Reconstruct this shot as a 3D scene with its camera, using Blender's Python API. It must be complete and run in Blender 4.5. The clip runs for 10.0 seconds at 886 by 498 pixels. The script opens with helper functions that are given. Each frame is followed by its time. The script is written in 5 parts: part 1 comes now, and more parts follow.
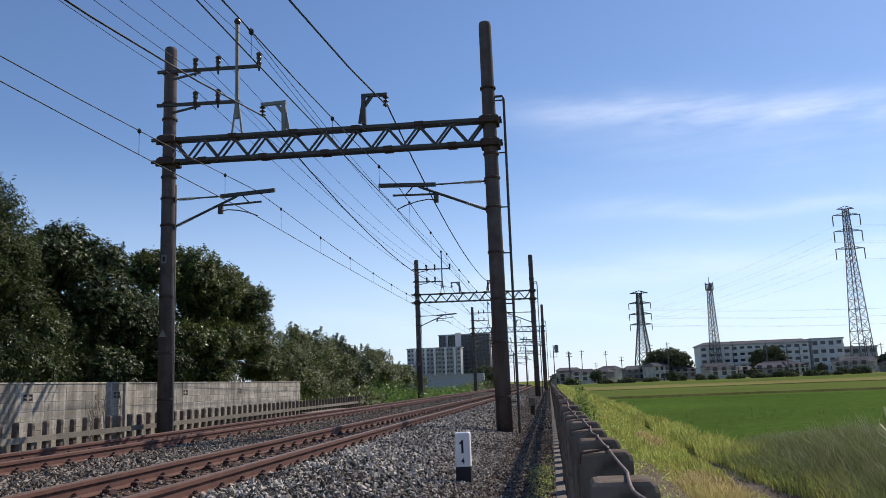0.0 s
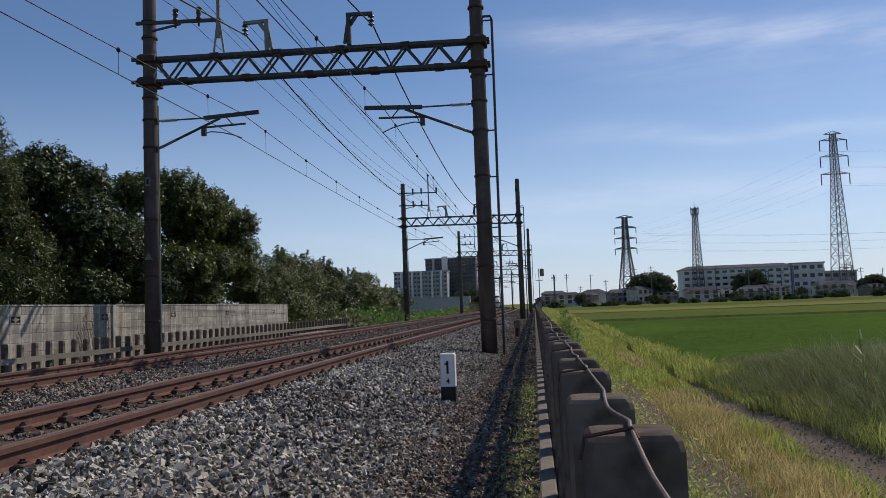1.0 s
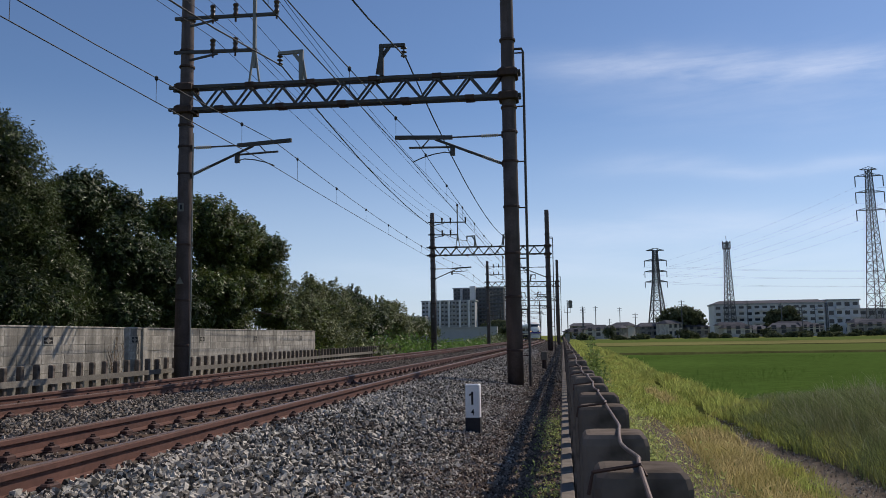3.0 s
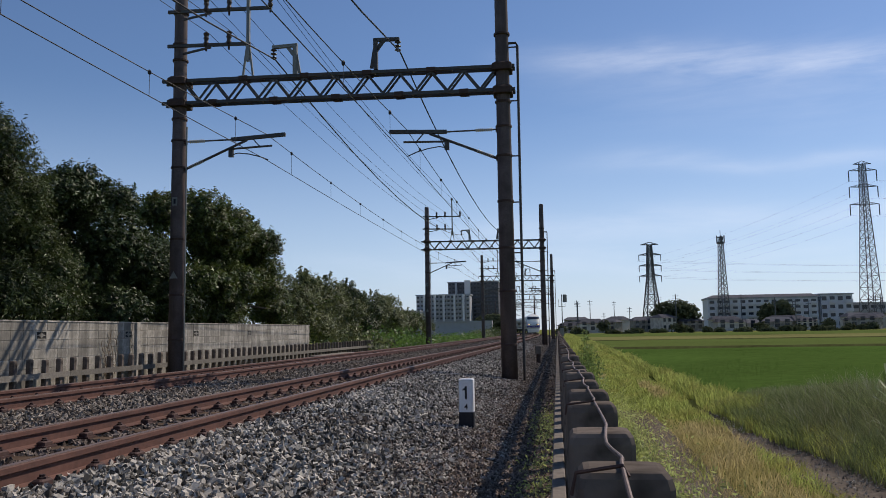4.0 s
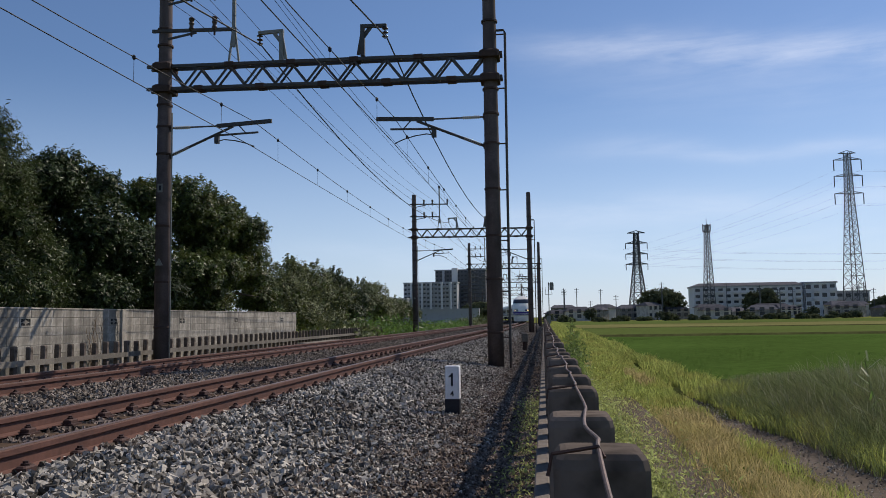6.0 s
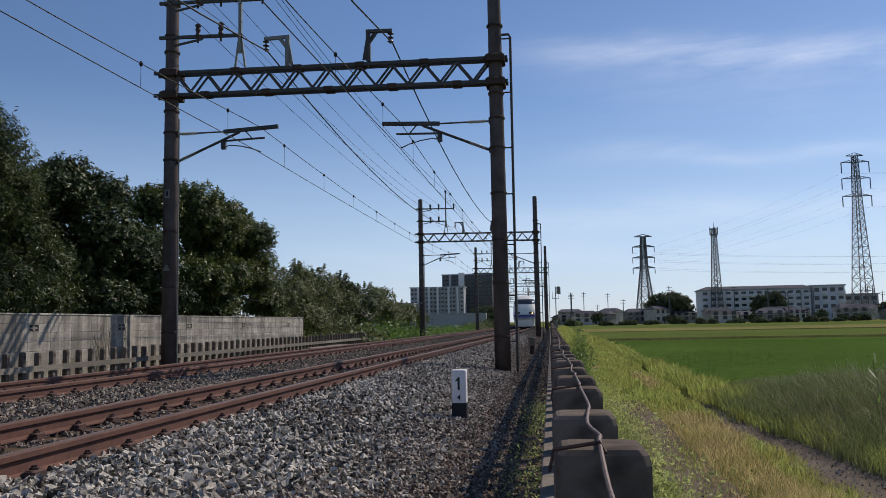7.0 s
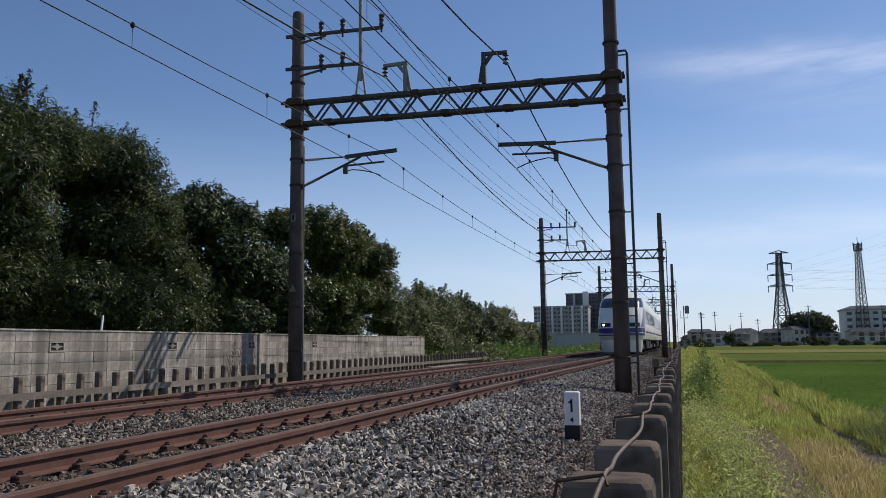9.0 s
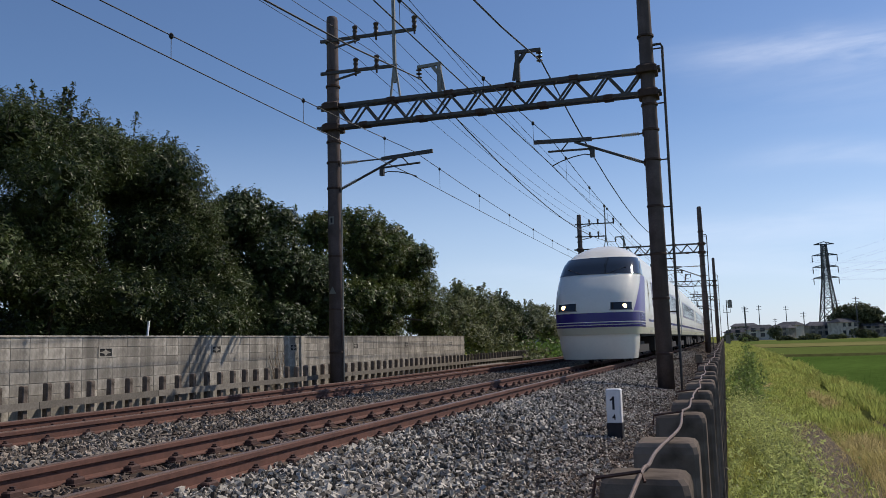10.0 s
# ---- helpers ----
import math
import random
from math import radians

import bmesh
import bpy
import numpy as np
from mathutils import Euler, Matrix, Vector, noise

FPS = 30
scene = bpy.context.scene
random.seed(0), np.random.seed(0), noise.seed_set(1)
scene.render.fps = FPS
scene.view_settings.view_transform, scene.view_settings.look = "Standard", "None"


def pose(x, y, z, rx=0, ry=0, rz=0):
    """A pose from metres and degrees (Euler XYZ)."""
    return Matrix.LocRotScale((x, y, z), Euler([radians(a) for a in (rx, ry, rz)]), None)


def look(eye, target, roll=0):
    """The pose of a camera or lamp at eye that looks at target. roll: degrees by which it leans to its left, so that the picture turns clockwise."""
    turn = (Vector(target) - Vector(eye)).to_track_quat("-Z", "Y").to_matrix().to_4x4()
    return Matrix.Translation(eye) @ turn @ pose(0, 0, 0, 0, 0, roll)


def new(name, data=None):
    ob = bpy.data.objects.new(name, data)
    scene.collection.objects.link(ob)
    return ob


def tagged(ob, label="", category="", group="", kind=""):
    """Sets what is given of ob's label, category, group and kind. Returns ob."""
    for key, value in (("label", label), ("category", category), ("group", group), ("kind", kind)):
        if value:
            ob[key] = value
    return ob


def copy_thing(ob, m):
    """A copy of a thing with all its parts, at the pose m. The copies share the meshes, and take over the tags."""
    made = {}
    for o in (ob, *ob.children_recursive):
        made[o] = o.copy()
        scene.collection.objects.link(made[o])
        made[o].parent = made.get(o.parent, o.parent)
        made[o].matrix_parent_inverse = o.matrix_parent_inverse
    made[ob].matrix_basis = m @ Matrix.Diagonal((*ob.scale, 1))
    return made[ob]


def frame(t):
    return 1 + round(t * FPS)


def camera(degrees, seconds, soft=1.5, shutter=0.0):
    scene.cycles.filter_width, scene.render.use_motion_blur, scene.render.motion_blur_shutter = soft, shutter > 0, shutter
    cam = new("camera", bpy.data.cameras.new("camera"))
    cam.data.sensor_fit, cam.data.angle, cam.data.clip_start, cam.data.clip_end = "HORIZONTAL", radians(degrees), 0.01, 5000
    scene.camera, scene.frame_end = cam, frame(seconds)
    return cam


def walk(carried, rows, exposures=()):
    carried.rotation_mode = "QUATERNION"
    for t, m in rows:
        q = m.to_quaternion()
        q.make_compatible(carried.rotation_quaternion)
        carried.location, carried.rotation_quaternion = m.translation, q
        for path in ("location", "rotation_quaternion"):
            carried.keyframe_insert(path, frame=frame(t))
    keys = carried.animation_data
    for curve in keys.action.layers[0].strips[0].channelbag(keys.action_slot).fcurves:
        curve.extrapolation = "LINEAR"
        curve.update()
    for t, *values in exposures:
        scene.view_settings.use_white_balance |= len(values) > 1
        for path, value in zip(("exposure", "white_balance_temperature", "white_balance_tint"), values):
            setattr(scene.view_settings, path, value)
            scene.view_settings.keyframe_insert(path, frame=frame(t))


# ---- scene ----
cam = camera(57.2, 10.0, soft=0.65)
PATH = [
    (0.0, pose(-0.061, 0.029, 1.343, 99.465, 2.204, 7.373)),
    (0.5, pose(-0.051, 0.022, 1.332, 95.548, 2.320, 6.401)),
    (1.0, pose(-0.051, 0.026, 1.339, 94.067, 2.136, 6.417)),
    (1.5, pose(-0.045, 0.007, 1.338, 95.091, 1.672, 7.593)),
    (2.0, pose(-0.021, 0.014, 1.366, 95.991, 1.067, 8.301)),
    (2.5, pose(-0.032, 0.004, 1.340, 96.237, 0.917, 8.366)),
    (4.0, pose(-0.014, -0.003, 1.353, 95.764, 0.923, 7.965)),
    (4.5, pose(-0.009, 0.005, 1.341, 95.318, 0.991, 6.727)),
    (5.0, pose(-0.002, -0.002, 1.349, 94.833, 0.899, 6.328)),
    (5.5, pose(-0.002, 0.001, 1.349, 94.833, 0.804, 6.668)),
    (7.0, pose(0.006, -0.012, 1.336, 95.226, 1.094, 7.554)),
    (7.5, pose(0.015, -0.003, 1.336, 95.582, 0.843, 8.241)),
    (8.0, pose(0.035, -0.015, 1.357, 96.208, 0.393, 11.226)),
    (8.5, pose(0.112, -0.046, 1.358, 96.446, 0.218, 14.939)),
    (9.0, pose(0.173, -0.048, 1.354, 96.70, 0.703, 16.211)),
    (9.5, pose(0.188, -0.065, 1.360, 96.465, 2.030, 16.838)),
    (10.0, pose(0.187, -0.091, 1.360, 96.708, 1.681, 19.005)),
]
EXPOSURES = [(0.0, 0.08, 6350, 15), (0.25, -0.2, 6350, 15), (0.5, -0.48, 6350, 15), (1.0, -0.38, 6350, 15), (1.5, -0.33, 6350, 15), (8.0, -0.28, 6350, 15), (10.0, -0.19, 6350, 15)]
walk(cam, PATH, EXPOSURES)

# ---------------- light ----------------
SUN = Vector((0.70, 0.75, 1.0)).normalized()       # towards the sun
SUN_UP = math.asin(SUN.z)
SUN_TURN = math.atan2(SUN.x, SUN.y)

world = bpy.data.worlds.new("sky")
scene.world = world
world.use_nodes = True
wn, wl = world.node_tree.nodes, world.node_tree.links
wn.clear()
sky = wn.new("ShaderNodeTexSky")
sky.sky_type = "NISHITA"
sky.sun_disc = False
sky.sun_elevation = SUN_UP
sky.sun_rotation = SUN_TURN
sky.air_density, sky.dust_density, sky.ozone_density = 1.0, 0.25, 6.0
coord = wn.new("ShaderNodeTexCoord")


def sky_math(op, a, b=None, c=None):
    """One math node of the sky; a, b and c are sockets or numbers."""
    node = wn.new("ShaderNodeMath")
    node.operation = op
    for k, value in enumerate((a, b, c)):
        if isinstance(value, (int, float)):
            node.inputs[k].default_value = value
        elif value is not None:
            wl.new(value, node.inputs[k])
    return node.outputs[0]


def sky_noise(scale, detail, stretch, rough=0.55):
    """Noise over the sky's dome, drawn out level."""
    mp = wn.new("ShaderNodeMapping")
    mp.inputs["Scale"].default_value = stretch
    wl.new(coord.outputs["Generated"], mp.inputs["Vector"])
    nz = wn.new("ShaderNodeTexNoise")
    nz.inputs["Scale"].default_value = scale
    nz.inputs["Detail"].default_value = detail
    nz.inputs["Roughness"].default_value = rough
    nz.inputs["Distortion"].default_value = 0.3
    wl.new(mp.outputs["Vector"], nz.inputs["Vector"])
    return nz.outputs["Fac"]


sides = wn.new("ShaderNodeSeparateXYZ")
wl.new(coord.outputs["Generated"], sides.inputs["Vector"])
ahead = sky_math("MAXIMUM", sides.outputs["Y"], 0.15)
sky_u = sky_math("DIVIDE", sides.outputs["X"], ahead)
sky_v = sky_math("DIVIDE", sides.outputs["Z"], ahead)
broad = sky_noise(2.0, 3.0, (1.6, 1.6, 3.0))
wisps = sky_noise(4.0, 6.0, (1.6, 1.6, 9.0), 0.6)
cover = None
# level streaks of cirrus: height, drift, thickness, strength, where they begin
for height, tilt, thick, strength, start in ((0.330, -0.03, 0.021, 0.34, -0.12), (0.300, -0.03, 0.05, 0.13, -0.1), (0.196, 0.0, 0.012, 0.22, -0.05), (0.125, 0.0, 0.022, 0.26, -0.25), (0.08, 0.0, 0.02, 0.2, -0.4)):
    off = sky_math("SUBTRACT", sky_math("SUBTRACT", sky_v, sky_math("MULTIPLY_ADD", sky_u, tilt, height)), sky_math("MULTIPLY_ADD", broad, 0.07, -0.035))
    band = sky_math("EXPONENT", sky_math("MULTIPLY", sky_math("POWER", sky_math("DIVIDE", sky_math("ABSOLUTE", off), thick), 2.0), -1.0))
    fade = wn.new("ShaderNodeMapRange")
    fade.interpolation_type = "SMOOTHSTEP"
    fade.inputs["From Min"].default_value = start
    fade.inputs["From Max"].default_value = start + 0.25
    wl.new(sky_u, fade.inputs["Value"])
    band = sky_math("MULTIPLY", sky_math("MULTIPLY", band, fade.outputs["Result"]), strength)
    cover = band if cover is None else sky_math("ADD", cover, band)
grain = wn.new("ShaderNodeMapRange")
grain.inputs["From Min"].default_value = 0.30
grain.inputs["From Max"].default_value = 0.66
grain.inputs["To Min"].default_value = 0.15
wl.new(wisps, grain.inputs["Value"])
cover = sky_math("MULTIPLY", cover, grain.outputs["Result"])
veil = wn.new("ShaderNodeMixRGB")
veil.inputs["Color2"].default_value = (10.0, 10.6, 11.4, 1)
wl.new(cover, veil.inputs["Fac"])
wl.new(sky.outputs["Color"], veil.inputs["Color1"])
back = wn.new("ShaderNodeBackground")
back.inputs["Strength"].default_value = 0.112
rise = wn.new("ShaderNodeSeparateXYZ")
wl.new(coord.outputs["Generated"], rise.inputs["Vector"])
low = wn.new("ShaderNodeMapRange")
low.interpolation_type = "SMOOTHSTEP"
low.inputs["From Min"].default_value = 0.0
low.inputs["From Max"].default_value = 0.30
low.inputs["To Min"].default_value = 0.52
low.inputs["To Max"].default_value = 0.0
wl.new(rise.outputs["Z"], low.inputs["Value"])
haze = wn.new("ShaderNodeMixRGB")
haze.inputs["Color2"].default_value = (7.0, 8.5, 10.4, 1)
wl.new(low.outputs["Result"], haze.inputs["Fac"])
wl.new(veil.outputs["Color"], haze.inputs["Color1"])
wl.new(haze.outputs["Color"], back.inputs["Color"])
wout = wn.new("ShaderNodeOutputWorld")
wl.new(back.outputs["Background"], wout.inputs["Surface"])

sun_lamp = bpy.data.lights.new("sun", "SUN")
sun_lamp.energy, sun_lamp.angle, sun_lamp.color = 4.6, radians(0.5), (1.0, 0.90, 0.74)
sun = new("sun", sun_lamp)
sun.matrix_world = look(SUN * 60, (0, 0, 0))

# ---------------- materials ----------------


def material(name, colour, rough=0.8, metal=0.0, vary=0.25, grain=14.0, blotch=1.1, bump=0.25, dirt=None, dirt_amount=0.5, island=0.0, each=0.0, spec=0.4, relief=0.006, streaks=0.0):
    """Colour broken up at two scales, with bump; island and each vary it piece by piece."""
    m = bpy.data.materials.new(name)
    m.use_nodes = True
    n, l = m.node_tree.nodes, m.node_tree.links
    b = n["Principled BSDF"]
    b.inputs["Roughness"].default_value = rough
    b.inputs["Metallic"].default_value = metal
    b.inputs["Specular IOR Level"].default_value = spec
    tc = n.new("ShaderNodeTexCoord")
    fine = n.new("ShaderNodeTexNoise")
    fine.inputs["Scale"].default_value = grain
    fine.inputs["Detail"].default_value = 5.0
    wide = n.new("ShaderNodeTexNoise")
    wide.inputs["Scale"].default_value = blotch
    wide.inputs["Detail"].default_value = 4.0
    for t in (fine, wide):
        l.new(tc.outputs["Object"], t.inputs["Vector"])
    total = n.new("ShaderNodeMath")
    total.operation = "ADD"
    l.new(fine.outputs["Fac"], total.inputs[0])
    l.new(wide.outputs["Fac"], total.inputs[1])
    last = total.outputs[0]
    for amount, node, sock in ((island, "ShaderNodeNewGeometry", "Random Per Island"), (each, "ShaderNodeObjectInfo", "Random")):
        if amount:
            src = n.new(node)
            sc = n.new("ShaderNodeMath")
            sc.operation = "MULTIPLY_ADD"
            sc.inputs[1].default_value = amount
            sc.inputs[2].default_value = -amount / 2
            l.new(src.outputs[sock], sc.inputs[0])
            ad = n.new("ShaderNodeMath")
            ad.operation = "ADD"
            l.new(last, ad.inputs[0])
            l.new(sc.outputs[0], ad.inputs[1])
            last = ad.outputs[0]
    ramp = n.new("ShaderNodeMapRange")
    ramp.inputs["From Min"].default_value = 0.6
    ramp.inputs["From Max"].default_value = 1.4
    l.new(last, ramp.inputs["Value"])
    mix = n.new("ShaderNodeMixRGB")
    mix.inputs["Color1"].default_value = (*[c * (1 - vary) for c in colour], 1)
    mix.inputs["Color2"].default_value = (*[min(1, c * (1 + vary)) for c in colour], 1)
    l.new(ramp.outputs["Result"], mix.inputs["Fac"])
    out = mix.outputs["Color"]
    if dirt:
        spots = n.new("ShaderNodeMapRange")
        spots.inputs["From Min"].default_value = 0.48
        spots.inputs["From Max"].default_value = 0.68
        spots.inputs["To Max"].default_value = dirt_amount
        st = n.new("ShaderNodeTexNoise")
        st.inputs["Scale"].default_value = blotch * 2.7
        st.inputs["Detail"].default_value = 6.0
        l.new(tc.outputs["Object"], st.inputs["Vector"])
        l.new(st.outputs["Fac"], spots.inputs["Value"])
        dm = n.new("ShaderNodeMixRGB")
        dm.inputs["Color2"].default_value = (*dirt, 1)
        l.new(spots.outputs["Result"], dm.inputs["Fac"])
        l.new(out, dm.inputs["Color1"])
        out = dm.outputs["Color"]
    if streaks:                                     # rain run-off: stains drawn out downwards
        mp = n.new("ShaderNodeMapping")
        mp.inputs["Scale"].default_value = (4.0, 4.0, 0.35)
        geo = n.new("ShaderNodeNewGeometry")
        l.new(geo.outputs["Position"], mp.inputs["Vector"])
        sn = n.new("ShaderNodeTexNoise")
        sn.inputs["Scale"].default_value = 1.0
        sn.inputs["Detail"].default_value = 6.0
        l.new(mp.outputs["Vector"], sn.inputs["Vector"])
        sr = n.new("ShaderNodeMapRange")
        sr.inputs["From Min"].default_value = 0.45
        sr.inputs["From Max"].default_value = 0.65
        sr.inputs["To Max"].default_value = streaks
        l.new(sn.outputs["Fac"], sr.inputs["Value"])
        sm = n.new("ShaderNodeMixRGB")
        sm.inputs["Color2"].default_value = (*[c * 0.35 for c in colour], 1)
        l.new(sr.outputs["Result"], sm.inputs["Fac"])
        l.new(out, sm.inputs["Color1"])
        out = sm.outputs["Color"]
    l.new(out, b.inputs["Base Color"])
    if bump:
        bp = n.new("ShaderNodeBump")
        bp.inputs["Strength"].default_value = bump
        bp.inputs["Distance"].default_value = relief
        l.new(fine.outputs["Fac"], bp.inputs["Height"])
        l.new(bp.outputs["Normal"], b.inputs["Normal"])
    return m


def leaf_material(name, colour, vary=0.5, through_light=0.35, rough=0.45, tip=None):
    """Leaves: colour leaf by leaf, a little light through them."""
    m = material(name, colour, rough, 0, vary, 3.0, 0.6, 0.0, island=0.9, dirt=tip, dirt_amount=0.6, spec=0.3 if rough < 0.6 else 0.0)
    n, l = m.node_tree.nodes, m.node_tree.links
    b = n["Principled BSDF"]
    t = n.new("ShaderNodeBsdfTranslucent")
    src = b.inputs["Base Color"].links[0].from_socket
    l.new(src, t.inputs["Color"])
    mx = n.new("ShaderNodeMixShader")
    mx.inputs["Fac"].default_value = through_light
    l.new(b.outputs["BSDF"], mx.inputs[1])
    l.new(t.outputs["BSDF"], mx.inputs[2])
    l.new(mx.outputs["Shader"], n["Material Output"].inputs["Surface"])
    return m


def glowing(name, colour, strength):
    m = bpy.data.materials.new(name)
    m.use_nodes = True
    b = m.node_tree.nodes["Principled BSDF"]
    b.inputs["Emission Color"].default_value = (*colour, 1)
    b.inputs["Emission Strength"].default_value = strength
    return m


POLE = material("weathered_concrete_pole", (0.125, 0.103, 0.100), 0.85, vary=0.3, grain=30, blotch=0.8, bump=0.3, dirt=(0.06, 0.047, 0.042), streaks=0.5, spec=0.1)
STEEL = material("dull_painted_steel", (0.068, 0.068, 0.066), 0.6, 0.2, vary=0.3, grain=20, dirt=(0.08, 0.045, 0.03))
GALV = material("galvanised_steel", (0.22, 0.22, 0.20), 0.55, 0.5, vary=0.25, grain=25)
PLATE = material("rusty_gusset", (0.06, 0.038, 0.03), 0.8, 0.1, vary=0.3)
CERAMIC = material("white_porcelain", (0.42, 0.40, 0.36), 0.25, vary=0.12, bump=0.0)
DARKCERAMIC = material("brown_porcelain", (0.05, 0.035, 0.03), 0.25, vary=0.15, bump=0.0)
CABLE = material("black_cable", (0.012, 0.012, 0.014), 0.6, vary=0.1, bump=0.0)
COPPER = material("oxidised_wire", (0.045, 0.04, 0.035), 0.5, 0.4, vary=0.15, bump=0.0)
RAIL = material("rusty_rail", (0.115, 0.054, 0.040), 0.75, 0.1, vary=0.3, grain=18, blotch=1.5, dirt=(0.07, 0.035, 0.028), bump=0.3)
RAILTOP = material("worn_rail_head", (0.26, 0.18, 0.145), 0.45, 0.55, vary=0.15, grain=30)
SLEEPER = material("oiled_timber", (0.12, 0.085, 0.062), 0.9, vary=0.35, grain=9, dirt=(0.06, 0.04, 0.03), each=0.5, bump=0.5, spec=0.0)
CLIP = material("rusty_fastening", (0.072, 0.040, 0.033), 0.8, 0.2, vary=0.3)
STONE = material("ballast_stone", (0.30, 0.28, 0.245), 0.7, vary=0.75, grain=40, blotch=0.5, island=1.45, bump=0.4, dirt=(0.14, 0.10, 0.075), dirt_amount=0.4, spec=0.0)
STONEOLD = material("brown_ballast_stone", (0.18, 0.148, 0.124), 0.9, vary=0.6, grain=40, blotch=0.5, island=1.1, bump=0.4, dirt=(0.12, 0.085, 0.065), spec=0.0)
STONEMID = material("grey_brown_ballast_stone", (0.205, 0.178, 0.148), 0.85, vary=0.65, grain=40, blotch=0.5, island=1.3, bump=0.4, dirt=(0.12, 0.085, 0.065), dirt_amount=0.5, spec=0.0)
# far darker than the stones: shade of their gaps put into the colour
BED = material("shaded_ballast_bed", (0.06, 0.055, 0.05), 0.95, vary=0.6, grain=28, blotch=3, bump=1.0, relief=0.04, dirt=(0.05, 0.045, 0.04), spec=0.0)
SOIL = material("brown_cinder_soil", (0.12, 0.09, 0.07), 0.95, vary=0.4, grain=22, blotch=1.2, bump=0.8, relief=0.02, dirt=(0.06, 0.045, 0.035), spec=0.0)
EARTH = material("dry_earth", (0.14, 0.118, 0.097), 0.95, vary=0.45, grain=24, blotch=1.2, bump=0.6, relief=0.015, dirt=(0.13, 0.105, 0.08), spec=0.0)
MEADOW = material("meadow", (0.145, 0.165, 0.045), 0.95, vary=0.45, grain=6, blotch=0.35, bump=0.6, relief=0.05, dirt=(0.19, 0.16, 0.07), spec=0.0)
CONCRETE = material("old_fence_concrete", (0.15, 0.125, 0.106), 0.9, vary=0.3, grain=25, blotch=4, bump=0.5, dirt=(0.045, 0.038, 0.032), dirt_amount=0.8, each=0.5, spec=0.0)
BLOCK = material("concrete_block", (0.36, 0.335, 0.29), 0.92, vary=0.34, grain=20, blotch=2.0, bump=0.4, dirt=(0.11, 0.10, 0.085), dirt_amount=0.5, each=0.6, island=0.4, streaks=0.65, spec=0.0)
MORTAR = material("mortar", (0.30, 0.275, 0.235), 0.95, vary=0.2, grain=20, spec=0.0)
SHADOWGAP = material("recess_shade", (0.03, 0.028, 0.026), 0.95, vary=0.2)
BARK = material("bark", (0.075, 0.06, 0.048), 0.95, vary=0.4, grain=12, bump=0.8)
DRYSTEM = material("dry_stem", (0.20, 0.15, 0.10), 0.9, vary=0.3, grain=20, bump=0.2)
LEAF_A = leaf_material("narrow_grey_green_leaf", (0.066, 0.088, 0.029), 0.6, 0.25, 0.38)
LEAF_B = leaf_material("dark_evergreen_leaf", (0.050, 0.074, 0.024), 0.55, 0.16, 0.40)
LEAF_C = leaf_material("broad_green_leaf", (0.074, 0.104, 0.026), 0.6, 0.28, 0.36, tip=(0.12, 0.11, 0.03))
# paler and greyer than the evergreen leaf: distance haze mixed into the colour
LEAF_E = leaf_material("hazy_far_leaf", (0.11, 0.125, 0.07), 0.55, 0.28, 0.6)
LEAF_D = leaf_material("hedge_leaf", (0.14, 0.16, 0.068), 0.6, 0.30, 0.5)
LUSH = leaf_material("lush_weed_leaf", (0.17, 0.235, 0.065), 0.45, 0.5)
WEED_STEM = material("weed_stem", (0.16, 0.20, 0.07), 0.8, vary=0.3, bump=0.0)
VINE = leaf_material("vine_leaf", (0.12, 0.20, 0.045), 0.4, 0.45)
WEED = leaf_material("weed_leaf", (0.36, 0.40, 0.14), 0.45, 0.58)
GRASS = leaf_material("green_grass_blade", (0.31, 0.355, 0.10), 0.45, 0.62, 0.7, tip=(0.36, 0.31, 0.10))
STRAW = leaf_material("straw_grass_blade", (0.45, 0.37, 0.18), 0.4, 0.58, 0.7, tip=(0.27, 0.25, 0.07))
REED = leaf_material("tall_grass_blade", (0.175, 0.21, 0.09), 0.5, 0.4, 0.7, tip=(0.20, 0.19, 0.11))
PLUME = leaf_material("pale_plume", (0.28, 0.285, 0.18), 0.3, 0.4)
RICE = leaf_material("rice_blade", (0.070, 0.125, 0.026), 0.3, 0.3, 0.7)
PADDY = material("rice_canopy", (0.064, 0.108, 0.024), 0.9, vary=0.35, grain=3.0, blotch=0.08, bump=0.3, relief=0.15, spec=0.0)
PADDYOLD = material("ripening_rice_canopy", (0.095, 0.125, 0.036), 0.9, vary=0.25, grain=2.0, blotch=0.06, bump=0.8, relief=0.15, spec=0.0)
PADDYDRY = material("yellowing_rice_canopy", (0.17, 0.165, 0.065), 0.9, vary=0.3, grain=2.0, blotch=0.06, bump=0.8, relief=0.15, spec=0.0)
DIKE = material("dike_grass", (0.09, 0.095, 0.035), 0.95, vary=0.4, grain=3, blotch=0.3, spec=0.0)
BODY = material("white_train_paint", (0.80, 0.785, 0.71), 0.22, vary=0.03, bump=0.0, spec=0.5, dirt=(0.62, 0.6, 0.55), dirt_amount=0.15)
LOWBODY = material("cream_train_paint", (0.60, 0.60, 0.49), 0.3, vary=0.05, bump=0.0)
PURPLE = material("violet_train_paint", (0.042, 0.027, 0.18), 0.25, vary=0.08, bump=0.0)
LILAC = material("lilac_train_paint", (0.13, 0.095, 0.30), 0.3, vary=0.05, bump=0.0)
GLASS = material("dark_train_glass", (0.012, 0.015, 0.017), 0.06, vary=0.05, bump=0.0, spec=0.8)
UNDER = material("dark_underframe", (0.025, 0.023, 0.022), 0.8, vary=0.3)
LAMP = glowing("headlamp_glow", (1.0, 0.55, 0.20), 9.0)
